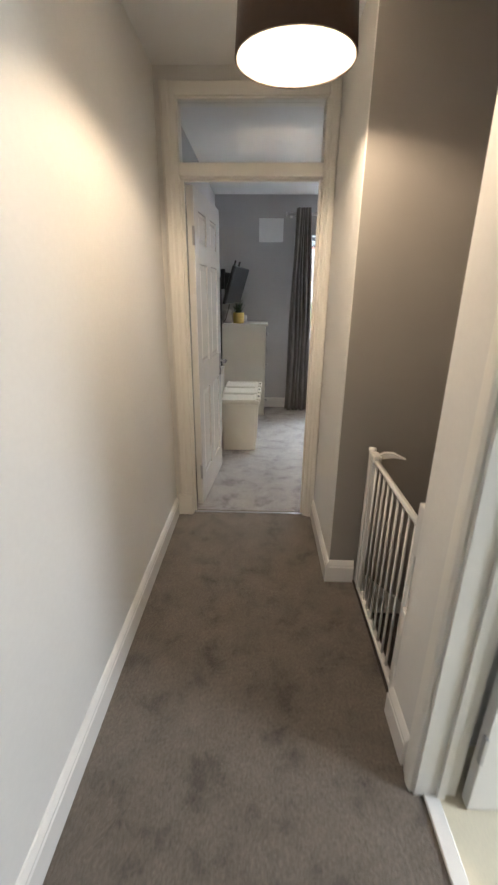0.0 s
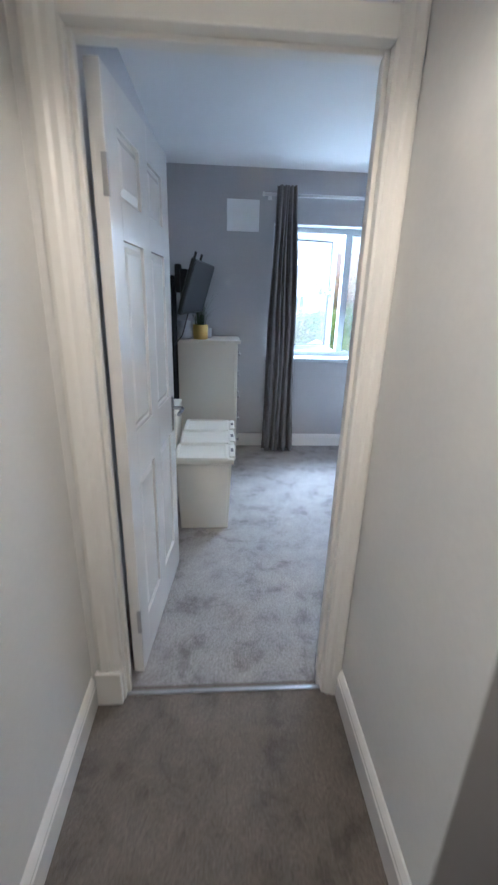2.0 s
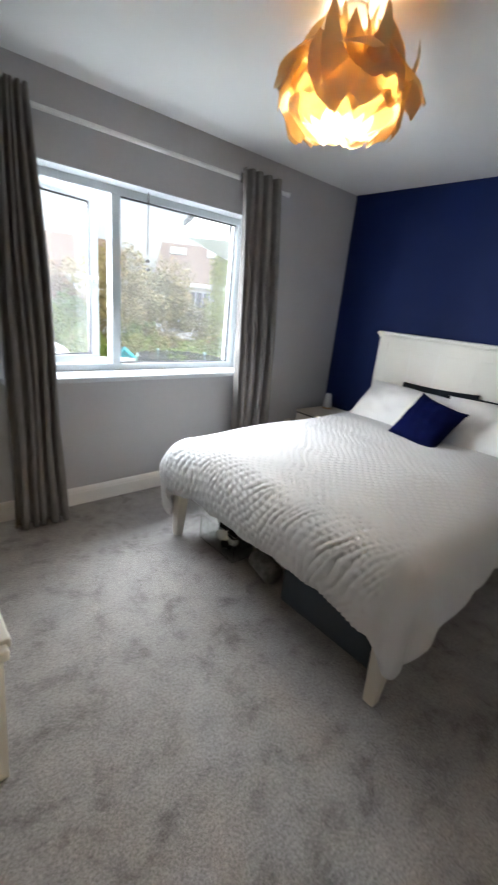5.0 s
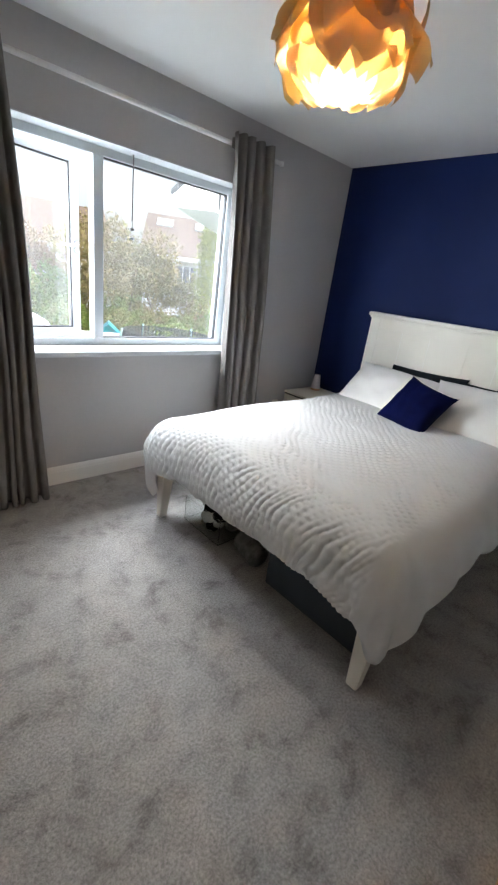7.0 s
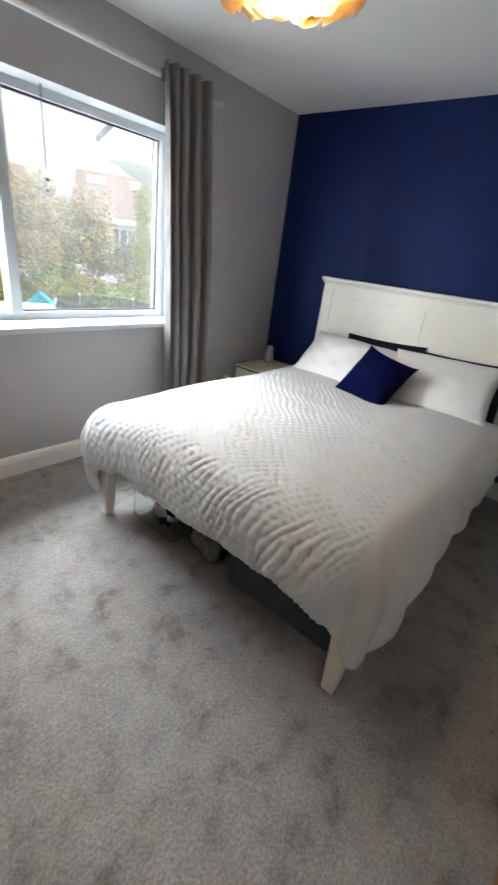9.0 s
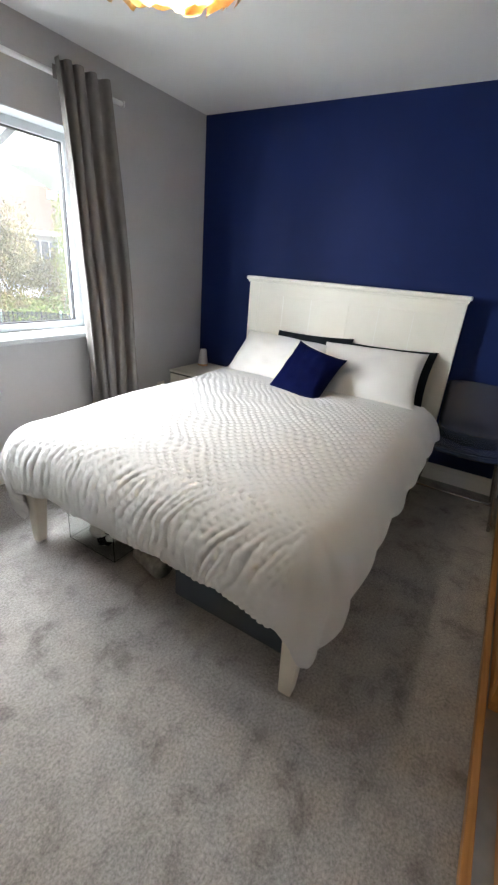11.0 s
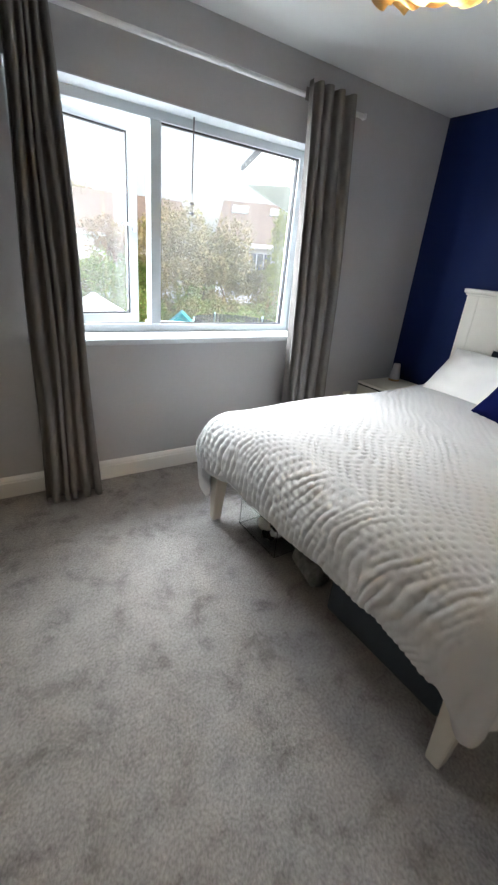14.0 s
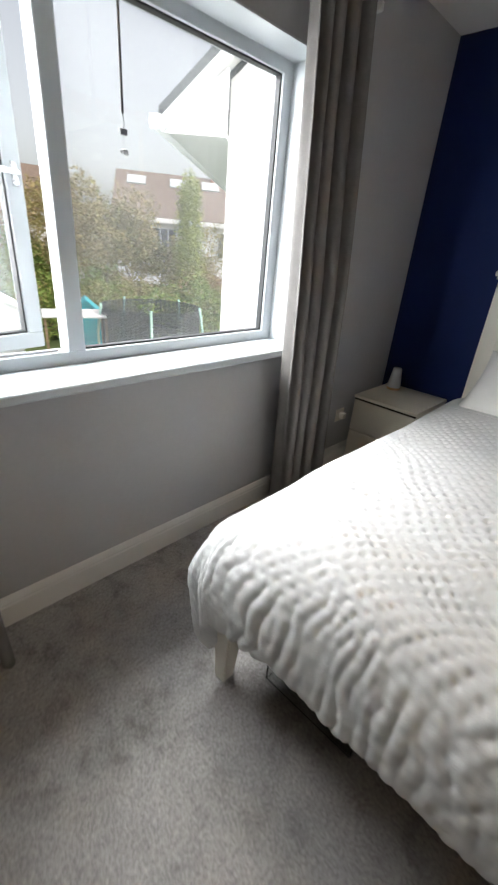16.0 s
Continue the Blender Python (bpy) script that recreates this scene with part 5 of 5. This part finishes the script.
    # Dark strip in the soil colour paints the shade of the finger gap.
    part("gap_shade", box(x0 - 0.001, x0 + 0.016, y0 + 0.003, y1 - 0.003, 0.483, 0.496), "soil", n, "dark strip painted as shade in the finger gap above the drawer")


nightstand()
lamp = thing("bedside_lamp", "small frosted white cone lamp with a wooden base", "lamp", (3.315, 5.185, 0.516))
part("base", lathe([(0, 0), (0.046, 0), (0.047, 0.012), (0.044, 0.016), (0, 0.016)], 24), "beech", lamp, "pale wooden base ring", True)
part("shade", moved(lathe([(0.0, 0), (0.045, 0), (0.046, 0.004), (0.029, 0.128), (0.026, 0.134), (0.0, 0.136)], 28), pose(0, 0, 0.016)), "glaze", lamp, "frosted white shade", True)

socket = thing("wall_socket", "white socket with a plug-in beside the nightstand", "socket", (2.91, WIN, 0.36))
part("face_plate", box(-0.043, 0.043, -0.009, 0.0, -0.043, 0.043, 0.003), "plastic_white", socket)
part("plug", box(-0.020, 0.020, -0.045, -0.009, -0.020, 0.022, 0.006), "plastic_white", socket)

# under the bed
case = thing("underbed_box", "dark slate-blue fabric storage box under the bed", "storage box", (1.66, 3.54, 0))
part("body", box(-0.29, 0.29, -0.28, 0.28, 0, 0.235, 0.012), "storage_blue", case)
part("lid", box(-0.296, 0.296, -0.286, 0.286, 0.235, 0.262, 0.006), "storage_blue", case)


def clear_box():
    c = thing("clear_box", "clear plastic box of toys and odds under the bed", "storage box", (1.55, 4.36, 0))
    bm = bmesh.new()
    for a in ((-0.20, 0.20, -0.17, 0.17, 0.003, 0.007), (-0.20, -0.196, -0.17, 0.17, 0.007, 0.17), (0.196, 0.20, -0.17, 0.17, 0.007, 0.17), (-0.196, 0.196, -0.17, -0.166, 0.007, 0.17), (-0.196, 0.196, 0.166, 0.17, 0.007, 0.17)):
        box(*a, bm=bm)
    part("tub", bm, "jar_glass", c, "clear plastic tub").visible_shadow = False
    rng = random.Random(9)
    for k in range(18):
        own = bmesh.new()
        bmesh.ops.create_icosphere(own, subdivisions=2, radius=rng.uniform(0.03, 0.05))
        for v in own.verts:
            v.co *= 1 + 0.25 * noise.noise(v.co * 40 + Vector((k, 0, 0)))
        moved(own, pose(rng.uniform(-0.14, 0.14), rng.uniform(-0.11, 0.11), 0.05 + 0.045 * (k % 3)))
        part("content", own, ("plaid", "glaze", "black_cloth", "pillow_white", "plaid")[k % 5], c, "", True)


clear_box()
roll = tube([(1.42, 3.93, 0.062), (1.46, 4.10, 0.062)], 0.06, 18)
solo("folded_blanket", roll, "plaid", "rolled grey patterned blanket under the bed", "blanket", "", "", True)


def side_chair():
    c = thing("side_chair", "dark navy moulded plastic chair with chrome legs by the bed", "chair", (3.12, 2.885, 0))
    bm = bmesh.new()
    n_u, n_v = 26, 12
    prof = [(-0.215, 0.430), (-0.205, 0.448), (-0.16, 0.452), (0.02, 0.438), (0.13, 0.440), (0.185, 0.470), (0.215, 0.54), (0.240, 0.66), (0.262, 0.785), (0.266, 0.800)]
    rows = []
    for i in range(n_u + 1):
        f = i / n_u * (len(prof) - 1)
        k = min(int(f), len(prof) - 2)
        w = f - k
        x, z = prof[k][0] * (1 - w) + prof[k + 1][0] * w, prof[k][1] * (1 - w) + prof[k + 1][1] * w
        half = 0.205 if i < n_u * 0.55 else 0.205 + 0.02 * math.sin((i / n_u - 0.55) * 3.5)
        if i > n_u - 3:
            half -= 0.02 * (i - n_u + 3)
        row = []
        for j in range(n_v + 1):
            v = 2 * j / n_v - 1
            up = 0.020 * abs(v) ** 4
            row.append(bm.verts.new((x - (up if i > n_u * 0.6 else 0), half * v, z + (up if i <= n_u * 0.6 else 0))))
        rows.append(row)
    for a, b in zip(rows, rows[1:]):
        for j in range(n_v):
            bm.faces.new((a[j], a[j + 1], b[j + 1], b[j]))
    shell = part("shell", bm, "chair_plastic", c, "glossy dark navy seat shell", True)
    mod = shell.modifiers.new("thickness", "SOLIDIFY")
    mod.thickness = 0.008
    for y in (-0.255, 0.255):
        leg = tube([(-0.205, y * 1.02, 0.0), (-0.175, y * 0.80, 0.400), (-0.150, y * 0.74, 0.427), (0.130, y * 0.70, 0.425), (0.17, y * 0.74, 0.40), (0.235, y * 0.98, 0.0)], 0.010, 10)
        part("leg", leg, "metal", c, "chrome tube leg", True)
    part("crossbar", tube([(-0.195, -0.235, 0.170), (-0.195, 0.235, 0.170)], 0.007, 8), "metal", c, "chrome crossbar", True)
    part("cross_tube", tube([(0.10, -0.18, 0.425), (0.10, 0.18, 0.425)], 0.008, 8), "metal", c, "", True)


side_chair()


def wardrobe():
    w = thing("wardrobe", "built-in wardrobe with oak-framed sliding mirror doors", "wardrobe", (0.688, 2.565, 0))
    part("track", box(0.0, 2.79, -0.10, -0.004, 0.0, 0.022, 0.003), "steel", w, "grey floor track")
    part("plinth", box(0.0, 2.79, -0.004, 0.022, 0.0, 0.040, 0.004), "oak", w, "oak floor strip")
    part("pelmet", box(0.0, 2.79, -0.11, 0.022, 2.38, 2.468, 0.003), "oak", w)
    part("end_post", box(-0.028, 0.0, -0.11, 0.022, 0.0, 2.468, 0.003), "oak", w)
    for x0, x1, y in ((0.005, 0.96, -0.088), (0.90, 1.86, -0.045), (1.80, 2.785, -0.088)):
        d = part("sliding_door", box(x0, x0 + 0.05, y, y + 0.034, 0.024, 2.378, 0.003), "oak", w, "oak-framed mirror door")
        part("stile", box(x1 - 0.05, x1, y, y + 0.034, 0.024, 2.378, 0.003), "oak", d)
        part("bottom_rail", box(x0 + 0.05, x1 - 0.05, y + 0.001, y + 0.033, 0.024, 0.075, 0.003), "oak", d)
        part("top_rail", box(x0 + 0.05, x1 - 0.05, y + 0.001, y + 0.033, 2.32, 2.378, 0.003), "oak", d)
        part("mirror_panel", box(x0 + 0.048, x1 - 0.048, y + 0.012, y + 0.022, 0.073, 2.322), "mirror", d, "full-height mirror")


wardrobe()


# ---------------------------------------------------------------- outside
GROUND = -2.75
ground = bmesh.new()
bmesh.ops.create_grid(ground, x_segments=40, y_segments=40, size=900)
moved(ground, pose(0, 0, GROUND))
setting("ground", ground, "grass", "lawn and gardens behind the house")


def wing():
    """The white rendered gable wing next door, with its verge, boxed eaves and gutter end."""
    h = thing("house_wing", "white rendered gable wing with grey verge, boxed eaves and gutter", "house", (3.55, 7.3, GROUND), "", -50)
    e, pitch = 2.17 - GROUND, math.tan(radians(42))

    def slab(q, ya, yb):
        bm = bmesh.new()
        lo = [bm.verts.new((x, ya, z)) for x, z in q]
        hi = [bm.verts.new((x, yb, z)) for x, z in q]
        bm.faces.new(lo)
        bm.faces.new(hi[::-1])
        for k in range(len(q)):
            bm.faces.new((lo[k], hi[k], hi[(k + 1) % len(q)], lo[(k + 1) % len(q)]))
        return bm

    part("wall", slab([(0, 0), (2.4, 0), (2.4, e + 2.8 * pitch), (0, e + 0.46 * pitch)], 0, 4.5), "render_white", h, "white rendered gable wall")
    part("roof", slab([(-0.58, e + 0.08), (2.4, e + 0.08 + 2.98 * pitch), (2.4, e + 0.20 + 2.98 * pitch), (-0.58, e + 0.17)], -0.16, 4.6), "slate", h, "grey tiled roof")
    part("bargeboard", slab([(-0.55, e - 0.01), (2.4, e - 0.01 + 2.95 * pitch), (2.4, e + 0.10 + 2.95 * pitch), (-0.55, e + 0.10)], -0.19, -0.16), "soffit", h, "pale grey bargeboard")
    part("soffit", slab([(-0.50, e - 0.015), (0.0, e - 0.015), (0.0, e + 0.02), (-0.50, e + 0.02)], -0.17, 4.5), "soffit", h, "grey boxed eaves")
    part("verge_soffit", slab([(-0.50, e + 0.03), (2.4, e + 0.03 + 2.9 * pitch), (2.4, e + 0.05 + 2.9 * pitch), (-0.50, e + 0.05)], -0.16, 0.0), "soffit", h)
    part("eaves_end", slab([(-0.54, e - 0.012), (0.004, e - 0.012), (0.004, e + 0.50 * pitch), (-0.54, e + 0.06)], -0.155, -0.125), "soffit", h, "pale grey eaves box end")
    part("gutter", tube([(-0.61, -0.20, e + 0.06), (-0.61, 4.5, e + 0.06)], 0.05, 14), "plate_grey", h, "pale half-round gutter", True)
    part("downpipe_shoe", box(-0.65, -0.55, -0.215, -0.195, e - 0.0, e + 0.11, 0.01), "plate_grey", h)


wing()


def terrace(name, label, place, turn, length, depth, eave, ridge, roof_mat, lights=(), wins=(), stacks=()):
    """A house row: front along x, facing -y, with roof, fascia, roof lights, windows and chimneys."""
    h = thing(name, label, "house", (place[0], place[1], GROUND), "houses behind the gardens", turn)
    e, rz = eave - GROUND, ridge - GROUND
    part("wall", box(-length / 2, length / 2, 0, depth, 0, e), "render_white", h, "white rendered wall")
    roof = bmesh.new()
    o, dz = 0.45, 0.16
    q = [(-o, e - 0.05), (depth / 2, rz), (depth + o, e - 0.05), (depth + o, e - 0.05 + dz), (depth / 2, rz + dz), (-o, e - 0.05 + dz)]
    ends = [[roof.verts.new((x, y, z)) for y, z in q] for x in (-length / 2 - 0.2, length / 2 + 0.2)]
    for k in range(6):
        roof.faces.new((ends[0][k], ends[0][(k + 1) % 6], ends[1][(k + 1) % 6], ends[1][k]))
    for g in ends:
        roof.faces.new((g[0], g[1], g[4], g[5]))
        roof.faces.new((g[1], g[2], g[3], g[4]))
    rf = part("roof", roof, roof_mat, h, "brown concrete tiled roof")
    part("fascia", box(-length / 2 - 0.2, length / 2 + 0.2, -o - 0.03, -o, e - 0.16, e + 0.08), "shed_white", h)
    gable = bmesh.new()
    for x in (-length / 2, length / 2):
        gable.faces.new([gable.verts.new((x, y, z)) for y, z in ((0, e), (depth, e), (depth / 2, rz))])
    part("gable", gable, "render_white", h)
    slope = math.atan2(rz - e, depth / 2 + o)
    for x, f in lights:
        sky_l = box(-0.55, 0.55, -0.45, 0.45, 0.0, 0.10, 0.01)
        y = -o + (depth / 2 + o) * f
        moved(sky_l, pose(x, y, e - 0.05 + dz + (rz - e) * f + 0.01) @ pose(0, 0, 0, math.degrees(slope), 0, 0))
        part("roof_light", sky_l, "skylight", rf, "pale roof window")
    for x, z, wd, ht in wins:
        fr = part("window", box(x - wd / 2, x + wd / 2, -0.05, 0.02, z - GROUND, z - GROUND + ht, 0.01), "shed_white", h, "white framed window")
        cols = max(2, round(wd / 0.5))
        for k in range(cols):
            a = x - wd / 2 + 0.06 + k * (wd - 0.06) / cols
            part("window_pane", box(a, a + (wd - 0.06) / cols - 0.06, -0.056, -0.04, z - GROUND + 0.07, z - GROUND + ht - 0.07), "house_glass", fr)
    for x, f in stacks:
        st = part("chimney", box(x - 0.55, x + 0.55, depth / 2 - 0.35, depth / 2 + 0.35, rz - 0.3, rz + 0.75, 0.03), "chimney_brick", rf, "red brick chimney stack")
        for k in (-0.25, 0.25):
            part("chimney_pot", moved(lathe([(0.10, 0), (0.12, 0.05), (0.09, 0.4), (0.10, 0.42), (0.0, 0.42)], 12), pose(x + k, depth / 2, rz + 0.75)), "chimney_brick", st)
    return h


terrace("terrace_house", "white rendered terrace with a brown tiled roof beyond the garden", (18.9, 25.82), -36, 11, 7, 2.25, 4.85, "roof_brown", [(-4.4, 0.78), (-1.8, 0.78), (0.2, 0.78)], [(-2.9, 0.35, 1.9, 1.5), (1.5, 0.35, 1.9, 1.5)], [(0.8, 0)])
terrace("terrace_house", "white rendered terrace seen through the far garden trees", (3.5, 40.0), -12, 26, 8, 2.2, 5.3, "roof_brown", [(3.0, 0.7)], [(-8, 0.2, 1.8, 1.5), (-3, 0.2, 1.8, 1.5), (3, 0.2, 1.8, 1.5), (8, 0.2, 1.8, 1.5)], [(-5.0, 0), (1.0, 0)])
terrace("terrace_house", "red-roofed house in the distance", (2.0, 70.0), -5, 30, 9, 4.2, 8.6, "roof_red", [], [(-4, 2.0, 1.8, 1.5), (4, 2.0, 1.8, 1.5)], [(-3, 0), (4, 0)])


def crown_mesh(blobs, count, size, seed, twigs=0):
    """Many small leaf blades scattered through uneven clumps; twigs: thin bare shoots as well."""
    rng = np.random.RandomState(seed)
    verts, faces = [], []
    for k in range(count):
        b = blobs[rng.randint(len(blobs))]
        d = rng.normal(size=3)
        d /= np.linalg.norm(d) + 1e-9
        rad = rng.uniform(0.25, 1.0) ** 0.5
        c = np.array(b[:3]) + d * rad * np.array(b[3:6]) * (1 + 0.22 * np.sin(5 * d[0] + 3 * d[2] + b[0]))
        a = rng.normal(size=3)
        a /= np.linalg.norm(a)
        if k < twigs:
            a = d * np.array([1, 1, 0.4]) + np.array([0, 0, 0.9])
            a /= np.linalg.norm(a)
        e = np.cross(a, rng.normal(size=3))
        e /= np.linalg.norm(e) + 1e-9
        ln, wd = (size * rng.uniform(3, 7), size * 0.16) if k < twigs else (size * rng.uniform(0.6, 1.5), size * rng.uniform(0.35, 0.8))
        i = len(verts)
        verts += [c - a * ln / 2, c + e * wd / 2, c + a * ln / 2, c - e * wd / 2]
        faces.append((i, i + 1, i + 2, i + 3))
    me = bpy.data.meshes.new("crown")
    me.from_pydata([tuple(v) for v in verts], [], faces)
    return me


def plant(name, label, category, place, blobs, count, size, material, seed, twigs=0, stems=4, height=1.5, second=None):
    p = thing(name, label, category, (place[0], place[1], GROUND))
    rng = random.Random(seed)
    trunk = bmesh.new()
    for k in range(stems):
        b = blobs[k % len(blobs)]
        mid = Vector((b[0] * 0.5 + rng.uniform(-0.2, 0.2), b[1] * 0.5, b[2] * 0.55))
        tube([(rng.uniform(-0.15, 0.15), rng.uniform(-0.15, 0.15), -0.05), mid, (b[0], b[1], b[2] + b[5] * 0.5)], 0.07, 7, trunk, 0.2)
    part("trunk", trunk, "bark", p)
    ob = new("crown", crown_mesh(blobs, count, size, seed, twigs))
    ob.data.materials.append(M[material])
    ob.parent = p
    if second:
        ob = new("crown", crown_mesh(blobs, count // 3, size, seed + 50, 0))
        ob.data.materials.append(M[second])
        ob.parent = p
    return p


def clumps(seed, n, wx, wy, z0, z1, r):
    rng = random.Random(seed)
    return [(rng.uniform(-wx, wx), rng.uniform(-wy, wy), rng.uniform(z0, z1), r * rng.uniform(0.7, 1.3), r * rng.uniform(0.7, 1.3), r * rng.uniform(0.6, 1.1)) for _ in range(n)]


plant("shrub", "tall tangled brown-olive garden shrub, half bare", "shrub", (12.2, 21.5), clumps(1, 20, 2.4, 1.2, 1.0, 4.7, 1.0), 18000, 0.115, "olive", 21, 3500, 7, second="twig")
plant("shrub", "tall tangled brown-olive garden shrub, half bare", "shrub", (9.2, 22.0), clumps(2, 20, 2.4, 1.2, 1.2, 5.3, 1.05), 18000, 0.115, "twig", 22, 4500, 7, second="olive")
plant("shrub", "green and olive garden shrub", "shrub", (6.0, 23.0), clumps(3, 14, 2.0, 1.0, 0.8, 3.4, 0.9), 16000, 0.10, "leaf", 23, 1200, 6, second="olive")
plant("shrub", "green and olive garden shrub", "shrub", (2.2, 24.0), clumps(4, 14, 2.4, 1.0, 0.8, 3.4, 1.0), 16000, 0.10, "olive", 24, 2000, 6, second="leaf")
plant("shrub", "russet-leaved shrub behind the trampoline", "shrub", (7.3, 24.5), clumps(5, 10, 1.4, 1.0, 1.6, 5.0, 0.9), 11000, 0.10, "russet", 25, 3500, 6, second="twig")
plant("shrub", "russet-leaved shrub behind the trampoline", "shrub", (12.6, 18.2), clumps(6, 8, 1.0, 0.8, 0.9, 2.3, 0.7), 4500, 0.08, "russet", 26, 1200, 5, second="olive")
plant("hedge_shrub", "bright green leafy garden shrub", "shrub", (9.3, 14.0), clumps(7, 12, 1.7, 0.8, 0.3, 1.1, 0.6), 8000, 0.075, "leaf", 27, 0, 5)
plant("hedge_shrub", "bright green leafy garden shrub", "shrub", (3.4, 14.0), clumps(8, 12, 2.0, 0.8, 0.2, 0.9, 0.6), 7000, 0.075, "leaf", 28, 0, 5, second="olive")
plant("hedge_shrub", "dark green leafy garden shrub", "shrub", (10.5, 17.0), clumps(9, 14, 1.9, 1.0, 0.5, 2.6, 0.85), 17000, 0.095, "leaf", 29, 300, 5, second="olive")
plant("conifer", "tall yellow-green columnar conifer", "tree", (13.1, 20.2), [(0, 0, 0.8 + 0.57 * k, 0.95 - 0.05 * k, 0.95 - 0.05 * k, 0.7) for k in range(10)], 14000, 0.085, "cypress", 30, 2500, 2)
plant("bare_tree", "bare winter tree above the roofs", "tree", (8.0, 45.0), clumps(10, 9, 2.0, 2.0, 5.0, 9.5, 1.6), 2600, 0.16, "twig", 31, 2600, 9)
plant("bare_tree", "bare winter tree above the roofs", "tree", (-4.0, 55.0), clumps(11, 9, 2.4, 2.0, 5.0, 10.0, 1.7), 2600, 0.18, "twig", 32, 2600, 9)

plant("shrub", "low olive and green shrub under the tall ones", "shrub", (11.0, 20.3), clumps(12, 16, 2.6, 0.8, 0.4, 2.3, 0.8), 13000, 0.10, "olive", 33, 1500, 6, second="leaf")
plant("shrub", "low olive and green shrub under the tall ones", "shrub", (7.6, 21.0), clumps(13, 14, 2.0, 0.8, 0.4, 2.4, 0.8), 11000, 0.10, "leaf", 34, 1200, 6, second="olive")
for k, (x, y) in enumerate(((-9, 30), (-5, 27), (-1.5, 28.5), (18.5, 22.5), (16.0, 24.0), (4.2, 27.0))):
    plant("shrub", "bare-branched olive shrub in the far gardens", "shrub", (x, y), clumps(40 + k, 12, 1.8, 1.0, 0.8, 3.6, 1.0), 5500, 0.13, ("olive", "twig", "leaf")[k % 3], 60 + k, 2500, 5, second=("leaf", "olive", "twig")[k % 3])


def trampoline():
    t = thing("trampoline", "round garden trampoline with a dark safety net", "trampoline", (7.7, 15.0, GROUND))
    part("mat", moved(lathe([(0, 0), (1.45, 0), (1.5, 0.03), (1.45, 0.06), (0, 0.06)], 40), pose(0, 0, 0.75)), "net", t, "", True)
    net = bmesh.new()
    n = 64
    for k in range(n):
        a = 2 * math.pi * k / n
        tube([(1.42 * math.cos(a), 1.42 * math.sin(a), 0.8), (1.42 * math.cos(a), 1.42 * math.sin(a), 2.25)], 0.018, 4, net)
    for z in [0.83 + 0.042 * k for k in range(34)]:
        tube([(1.42 * math.cos(2 * math.pi * k / n), 1.42 * math.sin(2 * math.pi * k / n), z) for k in range(n + 1)], 0.013, 4, net)
    part("safety_net", net, "net", t, "dark mesh safety net")
    for k in range(5):
        a = 2 * math.pi * k / 5 - 0.9
        part("pole", tube([(1.6 * math.cos(a), 1.6 * math.sin(a), 0), (1.58 * math.cos(a), 1.58 * math.sin(a), 1.5), (1.45 * math.cos(a), 1.45 * math.sin(a), 2.3)], 0.035, 8), "pale_green", t, "", True)
    part("ring", tube([(1.5 * math.cos(2 * math.pi * k / 40), 1.5 * math.sin(2 * math.pi * k / 40), 0.78) for k in range(41)], 0.05, 8), "net", t, "", True)


trampoline()


def shed(name, label, place, turn, w, d, eave, ridge, wall_mat, roof_mat):
    s = thing(name, label, "shed", (place[0], place[1], GROUND), "", turn)
    bm = bmesh.new()
    q = [(-w / 2, 0), (w / 2, 0), (w / 2, eave), (0, ridge), (-w / 2, eave)]
    a = [bm.verts.new((x, 0, z)) for x, z in q]
    b = [bm.verts.new((x, d, z)) for x, z in q]
    bm.faces.new(a)
    bm.faces.new(b[::-1])
    for k in range(5):
        bm.faces.new((a[k], b[k], b[(k + 1) % 5], a[(k + 1) % 5]))
    part("body", bm, wall_mat, s)
    for f in (-1, 1):
        rf = bmesh.new()
        q2 = [(0, ridge + 0.01), (f * (w / 2 + 0.10), eave - 0.06), (f * (w / 2 + 0.10), eave - 0.01), (0, ridge + 0.06)]
        a = [rf.verts.new((x, -0.08, z)) for x, z in q2]
        b = [rf.verts.new((x, d + 0.08, z)) for x, z in q2]
        rf.faces.new(a)
        rf.faces.new(b[::-1])
        for k in range(4):
            rf.faces.new((a[k], b[k], b[(k + 1) % 4], a[(k + 1) % 4]))
        part("roof_panel", rf, roof_mat, s)
    part("door", box(-0.4, 0.4, -0.02, 0.0, 0.05, eave - 0.1, 0.005), wall_mat, s)
    return s


shed("garden_shed", "white garden shed with a low pitched roof", (3.75, 17.5), -12, 2.0, 1.8, 1.95, 2.5, "shed_white", "shed_white")
shed("playhouse", "small turquoise plastic playhouse", (6.55, 16.9), -25, 0.85, 0.8, 1.75, 2.15, "turquoise", "turquoise")

canopy = thing("garden_canopy", "white fabric garden canopy on pale posts", "canopy", (5.75, 15.9, GROUND), "", -20)
part("roof", box(-0.85, 0.85, -0.6, 0.6, 1.93, 2.0, 0.03), "shed_white", canopy)
for x in (-0.78, 0.78):
    for y in (-0.52, 0.52):
        part("post", box(x - 0.03, x + 0.03, y - 0.03, y + 0.03, 0, 1.93, 0.004), "timber", canopy)
solo("garden_cover", moved(box(-0.9, 0.9, -0.6, 0.6, 0, 1.15, 0.25, segments=4), pose(4.15, 13.6, GROUND)), "pale_green", "pale green covered garden table", "table cover", "", "", True)

fence = thing("garden_fence", "weathered timber fence at the end of the garden", "fence", (-8, 25.5, GROUND))
for k in range(60):
    part("board", box(k * 0.45, k * 0.45 + 0.43, -0.012 + 0.008 * (k % 2), 0.012 + 0.008 * (k % 2), 0.0, 1.55 + 0.02 * ((k * 7) % 3)), "timber", fence)
